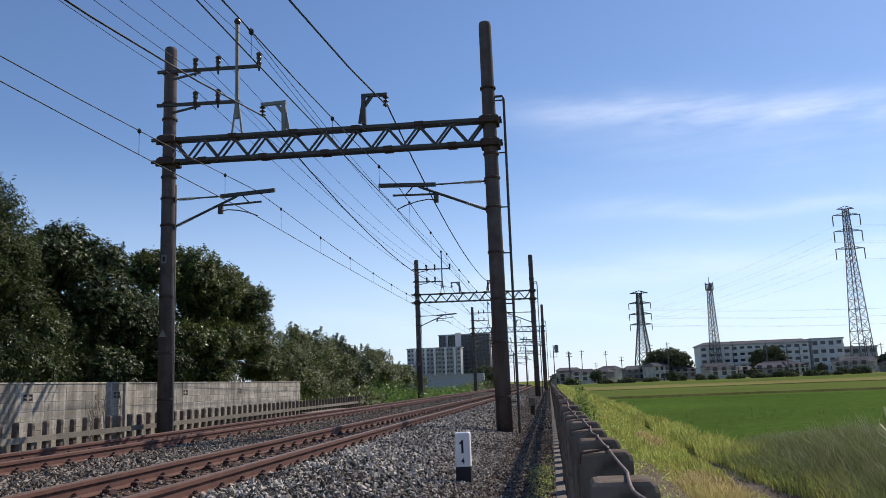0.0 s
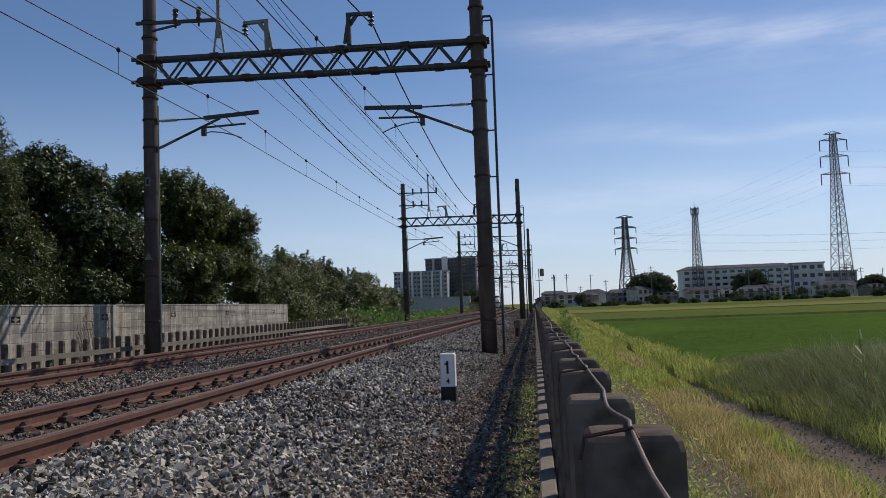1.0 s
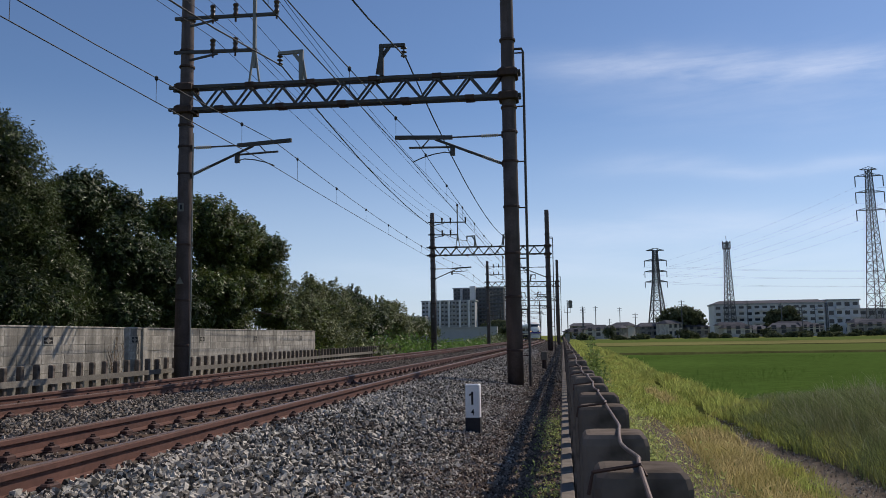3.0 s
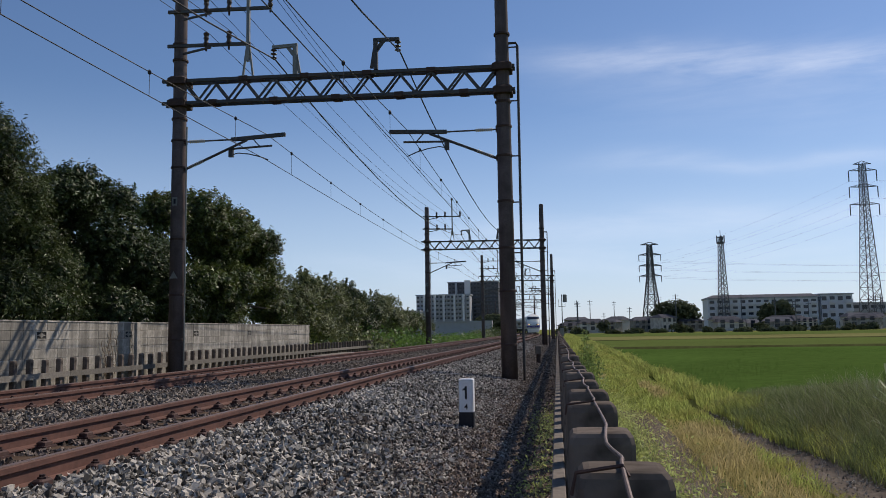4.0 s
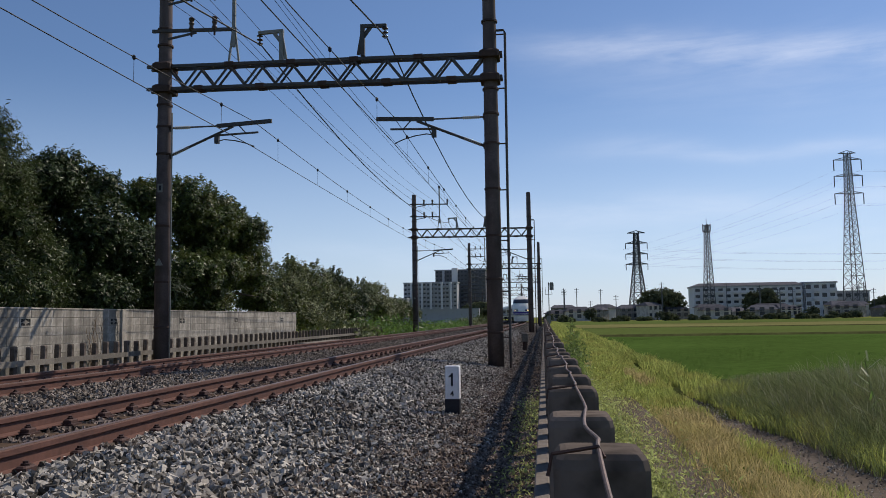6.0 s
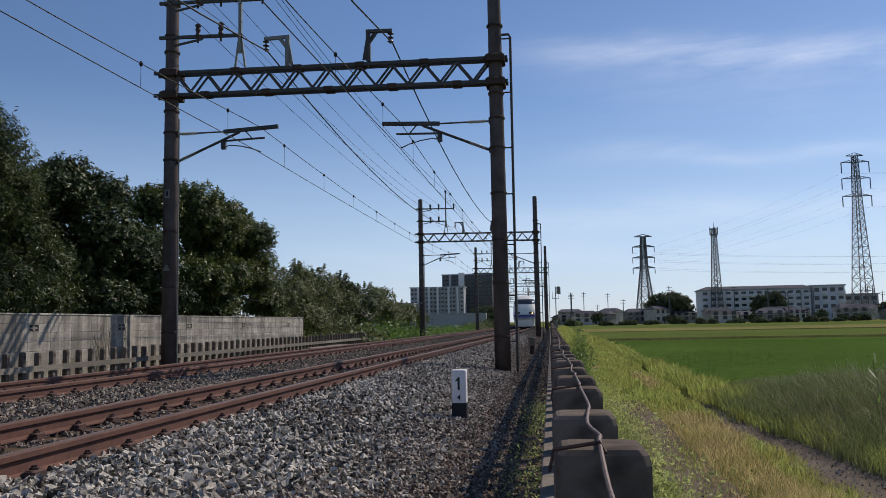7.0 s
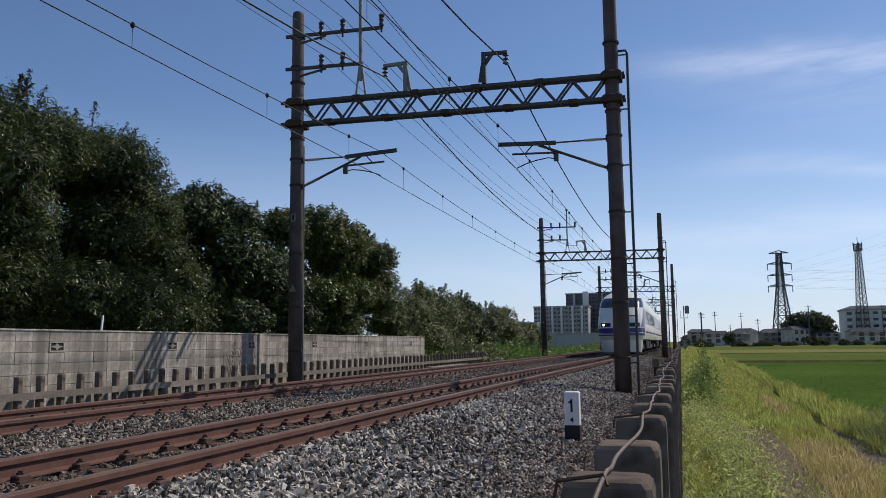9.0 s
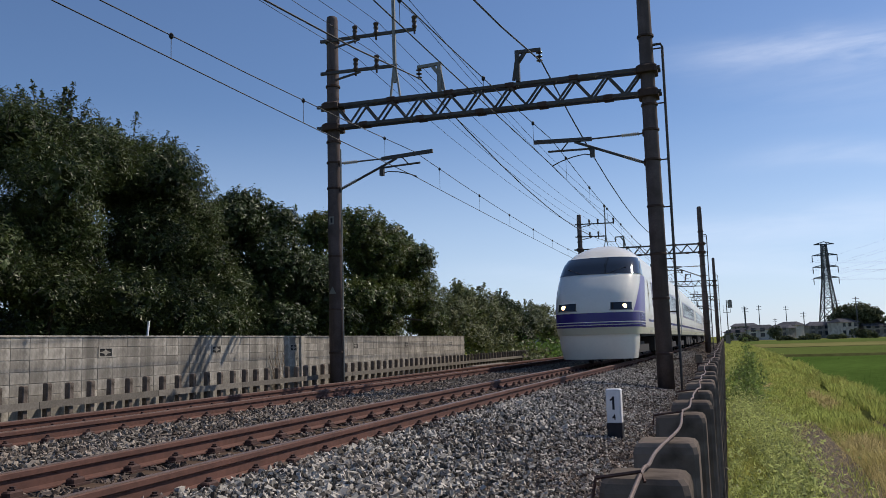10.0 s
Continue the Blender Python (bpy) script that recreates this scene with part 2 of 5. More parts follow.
MAUVE = material("mauve_train_paint", (0.17, 0.14, 0.21), 0.3, vary=0.06, bump=0.0)
PALE_LIGHT = material("bleached_fence_concrete", (0.20, 0.182, 0.155), 0.9, vary=0.3, grain=25, blotch=4, bump=0.5, dirt=(0.15, 0.135, 0.115), dirt_amount=0.6, each=0.5, spec=0.0)
WHITE = material("white_post_paint", (0.75, 0.76, 0.78), 0.5, vary=0.06, grain=20, bump=0.1, dirt=(0.5, 0.48, 0.44), dirt_amount=0.35)
BLACK = material("black_post_paint", (0.012, 0.013, 0.02), 0.6, vary=0.2)
TOWERSTEEL = material("tower_steel", (0.085, 0.092, 0.10), 0.6, 0.3, vary=0.2, bump=0.0)
FACADE = material("pale_facade", (0.62, 0.62, 0.62), 0.9, vary=0.1, grain=1, blotch=0.1, bump=0.0, spec=0.0)
FACADEDARK = material("slate_facade", (0.12, 0.125, 0.14), 0.85, vary=0.12, grain=1, blotch=0.1, bump=0.0, spec=0.0)
FACADEGREY = material("grey_facade", (0.36, 0.37, 0.39), 0.9, vary=0.1, grain=1, blotch=0.1, bump=0.0, spec=0.0)
PANE = material("far_window_glass", (0.03, 0.036, 0.045), 0.12, vary=0.3, each=0.6, bump=0.0)
TILE = material("roof_tile", (0.10, 0.10, 0.11), 0.95, vary=0.35, grain=2, bump=0.0, each=0.6, spec=0.0)
PLASTER = material("house_plaster", (0.36, 0.34, 0.31), 0.9, vary=0.45, grain=1, bump=0.0, each=0.9, spec=0.0)

# ---------------- mesh building ----------------


class Build:
    """Vertices and faces of one mesh."""

    def __init__(self):
        self.v, self.f = [], []

    def add(self, verts, faces):
        k = len(self.v)
        self.v.extend(tuple(p) for p in verts)
        self.f.extend(tuple(k + i for i in f) for f in faces)
        return self

    def box(self, x0, x1, y0, y1, z0, z1):
        return self.add([(x, y, z) for z in (z0, z1) for y in (y0, y1) for x in (x0, x1)],
                        [(0, 2, 3, 1), (4, 5, 7, 6), (0, 1, 5, 4), (2, 6, 7, 3), (0, 4, 6, 2), (1, 3, 7, 5)])

    def bevelled(self, x0, x1, y0, y1, z0, z1, c):
        """A box with its upright edges and its top edge cut off by c."""
        rings = []
        for z, e in ((z0, 0), (z1 - c, 0), (z1, c)):
            a, b, d, g = x0 + e, x1 - e, y0 + e, y1 - e
            rings += [(a + c, d, z), (b - c, d, z), (b, d + c, z), (b, g - c, z), (b - c, g, z), (a + c, g, z), (a, g - c, z), (a, d + c, z)]
        fs = [tuple(range(7, -1, -1)), tuple(range(16, 24))]
        for r in (0, 8):
            fs += [(r + i, r + (i + 1) % 8, r + 8 + (i + 1) % 8, r + 8 + i) for i in range(8)]
        return self.add(rings, fs)

    def worn_post(self, hx, hy, z0, z1):
        """A square post with soft upright edges and a rounded, worn top."""
        rings, turns8 = [], [(-1, -1, 0), (1, -1, 0), (1, -1, 1), (1, 1, 1), (1, 1, 0), (-1, 1, 0), (-1, 1, 1), (-1, -1, 1)]
        levels = ((z0, 0.0), (z1 - 0.022, 0.0), (z1 - 0.009, 0.003), (z1 - 0.002, 0.009), (z1, 0.017))
        for z, e in levels:
            for sx, sy, along_y in turns8:
                rings.append((sx * (hx - e - (0 if along_y else 0.008)), sy * (hy - e - (0.008 if along_y else 0)), z))
        fs = [tuple(range(7, -1, -1)), tuple(range(32, 40))]
        for r in (0, 8, 16, 24):
            fs += [(r + i, r + (i + 1) % 8, r + 8 + (i + 1) % 8, r + 8 + i) for i in range(8)]
        return self.add(rings, fs)

    def tube(self, p, q, r0, r1=None, n=6):
        r1 = r0 if r1 is None else r1
        p, q = Vector(p), Vector(q)
        d = (q - p).normalized()
        a = d.orthogonal().normalized()
        b = d.cross(a)
        vs = []
        for c, r in ((p, r0), (q, r1)):
            vs += [c + (a * math.cos(6.28319 * i / n) + b * math.sin(6.28319 * i / n)) * r for i in range(n)]
        return self.add(vs, [tuple(range(n - 1, -1, -1)), tuple(range(n, 2 * n))] + [(i, (i + 1) % n, n + (i + 1) % n, n + i) for i in range(n)])

    def bar(self, p, q, w, h):
        """A square bar from p to q: w across, h high."""
        p, q = Vector(p), Vector(q)
        d = (q - p).normalized()
        a = d.cross(Vector((0, 0, 1)))
        a = (a if a.length > 1e-4 else Vector((1, 0, 0))).normalized() * (w / 2)
        b = a.cross(d).normalized() * (h / 2)
        return self.add([e + s * a + t * b for e in (p, q) for s, t in ((-1, -1), (1, -1), (1, 1), (-1, 1))],
                        [(0, 1, 2, 3), (7, 6, 5, 4), (0, 4, 5, 1), (1, 5, 6, 2), (2, 6, 7, 3), (3, 7, 4, 0)])

    def lathe(self, p, q, profile, n=10):
        """Rings (share of the way from p to q, radius)."""
        p, q = Vector(p), Vector(q)
        d = (q - p).normalized()
        a = d.orthogonal().normalized()
        b = d.cross(a)
        vs = []
        for s, r in profile:
            c = p.lerp(q, s)
            vs += [c + (a * math.cos(6.28319 * i / n) + b * math.sin(6.28319 * i / n)) * r for i in range(n)]
        m = len(profile)
        fs = [tuple(range(n - 1, -1, -1)), tuple(range((m - 1) * n, m * n))]
        for k in range(m - 1):
            fs += [(k * n + i, k * n + (i + 1) % n, k * n + n + (i + 1) % n, k * n + n + i) for i in range(n)]
        return self.add(vs, fs)

    def line(self, pts, r, n=5):
        ps = [Vector(p) for p in pts]
        vs = []
        for k, p in enumerate(ps):
            d = (ps[min(k + 1, len(ps) - 1)] - ps[max(k - 1, 0)]).normalized()
            a = d.cross(Vector((0, 0, 1)))
            a = (a if a.length > 0.02 else Vector((1, 0, 0))).normalized()
            b = d.cross(a).normalized()
            vs += [p + (a * math.cos(6.28319 * i / n) + b * math.sin(6.28319 * i / n)) * r for i in range(n)]
        m = len(ps)
        fs = [tuple(range(n - 1, -1, -1)), tuple(range((m - 1) * n, m * n))]
        for k in range(m - 1):
            fs += [(k * n + i, k * n + (i + 1) % n, k * n + n + (i + 1) % n, k * n + n + i) for i in range(n)]
        return self.add(vs, fs)

    def mesh(self, name, mat, smooth=False):
        me = bpy.data.meshes.new(name)
        me.from_pydata(self.v, [], self.f)
        me.materials.append(mat)
        me.polygons.foreach_set("use_smooth", [smooth] * len(me.polygons))
        me.update()
        return me


def part(name, build, mat, parent=None, label="", smooth=False):
    """One mesh object, under a thing or a part when one is given."""
    me = build if isinstance(build, bpy.types.Mesh) else build.mesh(name, mat, smooth)
    ob = new(name, me)
    if parent:
        ob.parent = parent
    if label:
        ob["label"] = label
    return ob


def thing(name, label, category, group="", at=None, kind=""):
    ob = tagged(new(name), label, category, group, kind)
    if at is not None:
        ob.matrix_basis = at
    return ob


def raw(name, verts, faces, mat, parent=None, smooth=False):
    """A large mesh from numpy arrays; faces all with the same number of corners."""
    me = bpy.data.meshes.new(name)
    k = faces.shape[1]
    me.vertices.add(len(verts))
    me.vertices.foreach_set("co", np.asarray(verts, np.float32).ravel())
    me.loops.add(faces.size)
    me.loops.foreach_set("vertex_index", faces.astype(np.int32).ravel())
    me.polygons.add(len(faces))
    me.polygons.foreach_set("loop_start", np.arange(0, faces.size, k, dtype=np.int32))
    me.polygons.foreach_set("use_smooth", np.full(len(faces), smooth, bool))
    me.materials.append(mat)
    me.update(calc_edges=True)
    me.validate()
    ob = new(name, me)
    if parent:
        ob.parent = parent
    return ob


RNG = np.random.default_rng(7)


def turns(n, lean=1.0):
    """n random rotation matrices."""
    q = RNG.normal(size=(n, 4))
    q[:, 1:3] *= lean
    q /= np.linalg.norm(q, axis=1)[:, None]
    w, x, y, z = q.T
    return np.stack([np.stack([1 - 2 * (y * y + z * z), 2 * (x * y - z * w), 2 * (x * z + y * w)], 1),
                     np.stack([2 * (x * y + z * w), 1 - 2 * (x * x + z * z), 2 * (y * z - x * w)], 1),
                     np.stack([2 * (x * z - y * w), 2 * (y * z + x * w), 1 - 2 * (x * x + y * y)], 1)], 1)


def stones(name, pos, size, mat, label):
    """Broken stones: cubes with every corner knocked about."""
    n = len(pos)
    cube = np.array([(x, y, z) for z in (-1, 1) for y in (-1, 1) for x in (-1, 1)], float)
    v = cube[None] * RNG.uniform(0.38, 1.0, (n, 8, 3)) * RNG.uniform((0.9, 0.45, 0.25), (1.45, 0.9, 0.6), (n, 3))[:, None] * size[:, None, None]
    v = np.einsum("nij,nkj->nki", turns(n), v) + pos[:, None]
    quad = np.array([(0, 2, 3, 1), (4, 5, 7, 6), (0, 1, 5, 4), (2, 6, 7, 3), (0, 4, 6, 2), (1, 3, 7, 5)])
    f = (quad[None] + (np.arange(n) * 8)[:, None, None]).reshape(-1, 4)
    return tagged(raw(name, v.reshape(-1, 3), f, mat), label, "ballast", kind="stuff")


def blades(name, pos, height, width, lean, mat, parent=None, wind=(0.0, 0.0)):
    """Grass blades, each bent over once."""
    n = len(pos)
    a = RNG.uniform(0, 6.283, n)
    side = np.stack([np.cos(a), np.sin(a), 0 * a], 1) * width[:, None] / 2
    b = RNG.uniform(0, 6.283, n)
    d = np.stack([np.cos(b), np.sin(b), 0 * b], 1) * (lean * RNG.uniform(0.2, 1.0, n) * height)[:, None]
    d[:, 0] += wind[0] * height
    d[:, 1] += wind[1] * height
    up = np.zeros((n, 3))
    up[:, 2] = height
    mid = pos + up * 0.62 + d * 0.35
    top = pos + up * RNG.uniform(0.8, 1.0, n)[:, None] + d
    v = np.stack([pos - side, pos + side, mid + side * 0.7, mid - side * 0.7, top + side * 0.12, top - side * 0.12], 1)
    f = (np.array([(0, 1, 2, 3), (3, 2, 4, 5)])[None] + (np.arange(n) * 6)[:, None, None]).reshape(-1, 4)
    return raw(name, v.reshape(-1, 3), f, mat, parent)


def leaves(name, pos, size, mat, parent=None, slim=0.5, droop=1.0, facing=None):
    """Single folded leaves scattered at pos; facing: which way each blade roughly turns its upper side."""
    n = len(pos)
    leaf = np.array([(0, -1, 0), (slim, -0.1, 0.12), (0, 1, 0), (-slim, -0.1, 0.12)], float)
    if facing is None:
        turn = turns(n, droop)
    else:
        up = facing + RNG.normal(0, 0.45, (n, 3))
        up /= np.linalg.norm(up, axis=1)[:, None]
        side = np.cross(up, RNG.normal(size=(n, 3)))
        side /= np.linalg.norm(side, axis=1)[:, None]
        turn = np.stack([side, np.cross(up, side), up], 2)
    v = np.einsum("nij,kj->nki", turn, leaf) * size[:, None, None] / 2 + pos[:, None]
    f = np.arange(n * 4).reshape(-1, 4)
    return raw(name, v.reshape(-1, 3), f, mat, parent)


def scatter(n, x0, x1, y0, y1):
    return np.stack([RNG.uniform(x0, x1, n), RNG.uniform(y0, y1, n), np.zeros(n)], 1)

# ---------------- ground ----------------
TRACK_NEAR, TRACK_FAR = -4.10, -7.93       # centre lines
RAIL_TOP = 0.55
BEND_Y = np.arange(-60.0, 520.0, 2.0)
BEND_X = np.interp(BEND_Y, [-60, 0, 12, 28, 53, 80, 108, 140, 167, 218, 256, 330, 420, 520], [0, 0, 0.03, 0.31, 0.69, 0.78, 0.81, 0.52, -0.15, -3.6, -7.8, -18.6, -37.1, -62.1])
BEND_X = np.convolve(np.pad(BEND_X, 8, mode="edge"), np.ones(17) / 17, "valid")


def bend(y):
    """How far the line swings sideways at y: a little to the right, then away to the left."""
    return float(np.interp(y, BEND_Y, BEND_X))


def pole_bend(y):
    """The poles and wires keep straighter than the rails before the curve."""
    return bend(y) * (float(np.interp(y, [62, 104], [0.36, 0.93])) if bend(y) > 0 else 1.0)


def bed_height(x):
    return float(np.interp(x, [-10.4, -9.6, -9.2, -3.1, -2.75, -1.5, -0.7, 0.1], [0.02, 0.22, 0.37, 0.37, 0.33, 0.12, 0.03, 0.0]))


def sheet(name, xs, ys, height, mat, label, category, follow=False):
    v = [(x + (bend(y) if follow else 0), y, height(x, y)) for y in ys for x in xs]
    w = len(xs)
    f = [(j * w + i, j * w + i + 1, j * w + w + i + 1, j * w + w + i) for j in range(len(ys) - 1) for i in range(w - 1)]
    return tagged(part(name, Build().add(v, f), mat, smooth=True), label, category, kind="structure")


sheet("ground", [-3000, -600, -150, -40, -11, 0, 2, 10, 40, 150, 600, 3000], [-3000, -300, -30, 0, 30, 60, 120, 200, 500, 1500, 4500],
      lambda x, y: -0.06, MEADOW, "flat farmland with dry and green grass", "ground")
bed_x = [-10.5, -9.9, -9.5, -9.2, -8, -6.1, -5, -3.1, -2.75, -2.2, -1.5, -1.1, -0.7, -0.3, 0.1]
bed_y = list(np.arange(-40, 140, 4.0)) + list(np.arange(140, 420, 8.0))
sheet("track_bed", bed_x, bed_y, lambda x, y: bed_height(x) - 0.012, BED, "crushed-stone bed under two railway tracks, darkened as shade between stones", "track bed", True)
sheet("cess", [-1.35, -1.0, -0.6, -0.2, 0.16], list(np.arange(-12, 137, 1.0)), lambda x, y: bed_height(x) + 0.012 + 0.015 * noise.noise((x * 3, y * 2, 0)), SOIL,
      "strip of brown cinder soil beside the concrete fence", "soil strip")


def rut(y):
    """Where the worn wheel rut runs in the verge."""
    return np.interp(y, [0, 6.8, 9, 11, 21, 35, 60], [2.5, 2.43, 2.3, 2.22, 2.4, 2.6, 2.65])


def rut_half(y):
    """Half the width that is bare of grass."""
    return np.interp(y, [5, 7, 9, 11.5, 14, 40], [0.30, 0.29, 0.2, 0.12, 0.085, 0.07])


verge_x = [0.12, 0.5, 0.9, 1.3, 1.7] + list(np.arange(1.9, 3.05, 0.08)) + [3.4]
sheet("verge", verge_x, list(np.arange(-12, 175, 1.0)),
      lambda x, y: 0.02 + 0.03 * noise.noise((x * 1.5, y * 0.7, 3)) - 0.11 * math.exp(-((x - float(rut(y))) / 0.12) ** 2), MEADOW, "grassy verge between fence and rice field", "verge")
path = Build()
path_y = np.arange(-6, 14.5, 0.4)
for y in path_y:
    for k in (-1.0, -0.6, -0.2, 0.2, 0.6, 1.0):
        x = float(rut(y)) + k * (float(rut_half(y)) + 0.08)
        path.v.append((x, y, 0.012 + 0.02 * noise.noise((x * 4, y * 2, 9)) + 0.035 * k * k - 0.05 * (y > 11)))
path.f = [(j * 6 + i, j * 6 + i + 1, j * 6 + i + 7, j * 6 + i + 6) for j in range(len(path_y) - 1) for i in range(5)]
tagged(part("footpath", path, EARTH, smooth=True), "narrow bare-earth path with gravel between grasses", "path", kind="structure")
sheet("bare_patch", [0.88, 0.98, 1.08, 1.18, 1.28, 1.36], list(np.arange(1, 14, 0.5)), lambda x, y: 0.05 - 0.02 * math.exp(-((x - 1.1) / 0.1) ** 2) + 0.02 * noise.noise((x * 4, y * 2, 5)), EARTH,
      "bare trodden earth in the verge", "earth patch")

# rice fields with low dikes between them
rows_of_paddy = [(16.5, 50.6, PADDY, 0.08, "even canopy of green rice plants in a flooded field"), (52.4, 81.2, PADDYOLD, 0.16, "canopy of ripening olive-green rice in a field"),
                 (83.0, 112.0, PADDYDRY, 0.20, "canopy of yellowing rice in a field"), (113.5, 172.0, PADDYOLD, 0.20, "canopy of ripening olive-green rice in a field")]
for y0, y1, mat, z, lab in rows_of_paddy:
    xs = [3.05, 6, 12, 25, 50, 100, 200, 400]
    w = len(xs)
    v = [(x, y0 + 0.1 * math.sin(x), -0.05) for x in xs] + [(x, y, z + 0.02 * math.sin(x * 0.7 + y)) for y in np.linspace(y0 + 0.1, y1, 8) for x in xs]
    g = Build().add(v, [(j * w + i, j * w + i + 1, j * w + w + i + 1, j * w + w + i) for j in range(8) for i in range(w - 1)])
    tagged(part("rice_paddy", g, mat), lab, "rice field", "rice fields", kind="structure")
for y in (51.5, 82.1, 112.8, 173.0):
    g = Build().add([(3, y - 0.7, 0), (3, y - 0.3, 0.2), (3, y + 0.3, 0.2), (3, y + 0.7, 0), (400, y - 0.7, 0), (400, y - 0.3, 0.2), (400, y + 0.3, 0.2), (400, y + 0.7, 0)],
                    [(0, 4, 5, 1), (1, 5, 6, 2), (2, 6, 7, 3), (0, 1, 2, 3), (4, 7, 6, 5)])
    tagged(part("dike", g, DIKE), "low grassy dike between rice fields", "dike", "dikes", kind="structure")

# ---------------- tracks ----------------
rail_y = list(np.arange(-30, 430, 4.0))
HEAD = [(-0.034, 0.0), (-0.031, 0.006), (0.031, 0.006), (0.034, 0.0), (0.033, -0.036), (0.009, -0.045), (0.008, -0.125), (0.063, -0.142), (0.063, -0.153), (-0.063, -0.153), (-0.063, -0.142), (-0.008, -0.125), (-0.009, -0.045), (-0.033, -0.036)]


def sweep(profile, x0, ys, z0):
    n = len(profile)
    v = [(x0 + bend(y) + px, y, z0 + pz) for y in ys for px, pz in profile]
    f = [(j * n + i, j * n + (i + 1) % n, j * n + n + (i + 1) % n, j * n + n + i) for j in range(len(ys) - 1) for i in range(n)]
    f += [tuple(range(n)), tuple(range((len(ys) - 1) * n, len(ys) * n))[::-1]]
    return Build().add(v, f)


sleeper_mesh = Build().bevelled(-1.05, 1.05, -0.11, 0.11, -0.14, 0.0, 0.012).mesh("sleeper", SLEEPER)
clip_build = Build().box(-0.17, 0.17, -0.08, 0.08, 0, 0.016)
for sx in (-1, 1):
    clip_build.bevelled(sx * 0.1 - 0.04, sx * 0.1 + 0.04, -0.068, 0.068, 0.016, 0.058, 0.012)
    clip_build.lathe((sx * 0.1, 0, 0.05), (sx * 0.1, 0, 0.086), [(0, 0.032), (0.55, 0.032), (0.6, 0.02), (1, 0.02)], 6)
clip_mesh = clip_build.mesh("fastening", CLIP)
fish = Build()
for sx in (-1, 1):
    fish.box(sx * 0.022 - 0.014, sx * 0.022 + 0.014, -0.28, 0.28, -0.12, -0.045)
    for k in (-0.2, -0.07, 0.07, 0.2):
        fish.tube((sx * 0.036, k, -0.083), (sx * 0.06, k, -0.083), 0.014, n=6)
fish_mesh = fish.mesh("fishplate", CLIP)

for xc, half, joints in ((TRACK_NEAR, 0.595, (38.2,)), (TRACK_FAR, 0.58, (35.5,))):
    track = thing("railway_track", "rusty rails on timber sleepers sunk in ballast", "railway track", "pair of tracks")
    for sx in (-1, 1):
        rail = part("rail", sweep(HEAD, xc + sx * half, rail_y, RAIL_TOP - 0.006), RAIL, track, "rusty brown steel rail")
        part("running_surface", sweep([(-0.026, 0.0085), (-0.026, 0.0), (0.026, 0.0), (0.026, 0.0085)], xc + sx * half, rail_y, RAIL_TOP - 0.002), RAILTOP, rail, "worn bright rail head")
        for jy in joints:
            j = part("fishplate", fish_mesh, None, rail)
            j.location = (xc + bend(jy) + sx * half, jy, RAIL_TOP - 0.006)
    for k in range(150):
        y = -4.0 + k * 0.6
        s = part("sleeper", sleeper_mesh, None, track)
        s.location, s.rotation_euler = (xc + bend(y) + RNG.uniform(-0.02, 0.02), y + RNG.uniform(-0.02, 0.02), RAIL_TOP - 0.168), (0, 0, RNG.uniform(-0.012, 0.012))
        if k < 75:
            for sx in (-1, 1):
                c = part("fastening", clip_mesh, None, s)
                c.location = (sx * half, 0, 0.001)
    far_sleepers, far_clips = Build(), Build()
    for k in range(150, 330):
        y = -4.0 + k * 0.6
        far_sleepers.box(xc + bend(y) - 1.05, xc + bend(y) + 1.05, y - 0.11, y + 0.11, RAIL_TOP - 0.3, RAIL_TOP - 0.168)
    tagged(part("sleeper_bed", far_sleepers, SLEEPER, track), kind="stuff")
    for k in range(75, 180):
        y = -4.0 + k * 0.6
        for sx in (-1, 1):
            for e in (-1, 1):
                far_clips.box(xc + bend(y) + sx * half + e * 0.085 - 0.025, xc + bend(y) + sx * half + e * 0.085 + 0.025, y - 0.05, y + 0.05, RAIL_TOP - 0.165, RAIL_TOP - 0.09)
    tagged(part("fastening_strip", far_clips, CLIP, track), kind="stuff")


def bed_points(n, x0, x1, y0, y1, power=1.0):
    """Places on the bed, which swings with the rails, short of the near fence."""
    p = scatter(n, x0, x1, y0, y1)
    p[:, 1] = y0 + (y1 - y0) * RNG.uniform(0, 1, n) ** power
    p[:, 2] = np.interp(p[:, 0], [-10.4, -9.6, -9.2, -3.1, -2.75, -1.5, -0.7, 0.1], [0.02, 0.22, 0.37, 0.37, 0.33, 0.12, 0.03, 0.0])
    p[:, 0] += np.interp(p[:, 1], BEND_Y, BEND_X)
    return p[p[:, 0] < -0.08]


# shoulder, space between the tracks, and the cribs inside the near track
p = np.concatenate([bed_points(44000, -3.45, -1.05, 3.5, 24, 1.35), bed_points(17000, -3.5, -1.2, 24, 60, 1.3),
                    bed_points(9000, -1.75, -0.65, 3.5, 26, 1.35), bed_points(11000, -3.55, -1.05, -5, 3.5)])
p[:, 2] += RNG.uniform(-0.012, 0.035, len(p)) * np.interp(p[:, 0], [-1.8, -0.6], [1.0, 0.5])
stones("ballast", p, RNG.uniform(0.018, 0.043, len(p)) * np.interp(p[:, 0], [-1.8, -0.5], [1.0, 0.5]), STONE, "loose grey crushed stones heaped along the tracks")
p = np.concatenate([bed_points(26000, -7.2, -4.82, 6, 30, 1.2), bed_points(16000, -7.2, -4.95, 30, 80, 1.2), bed_points(9000, -9.7, -8.6, 9, 60, 1.2), bed_points(6000, -7.1, -4.95, -5, 6), bed_points(16000, -1.9, -0.1, 22, 64), bed_points(14000, -3.4, -0.1, 60, 125)])
p[:, 2] += RNG.uniform(-0.012, 0.03, len(p))
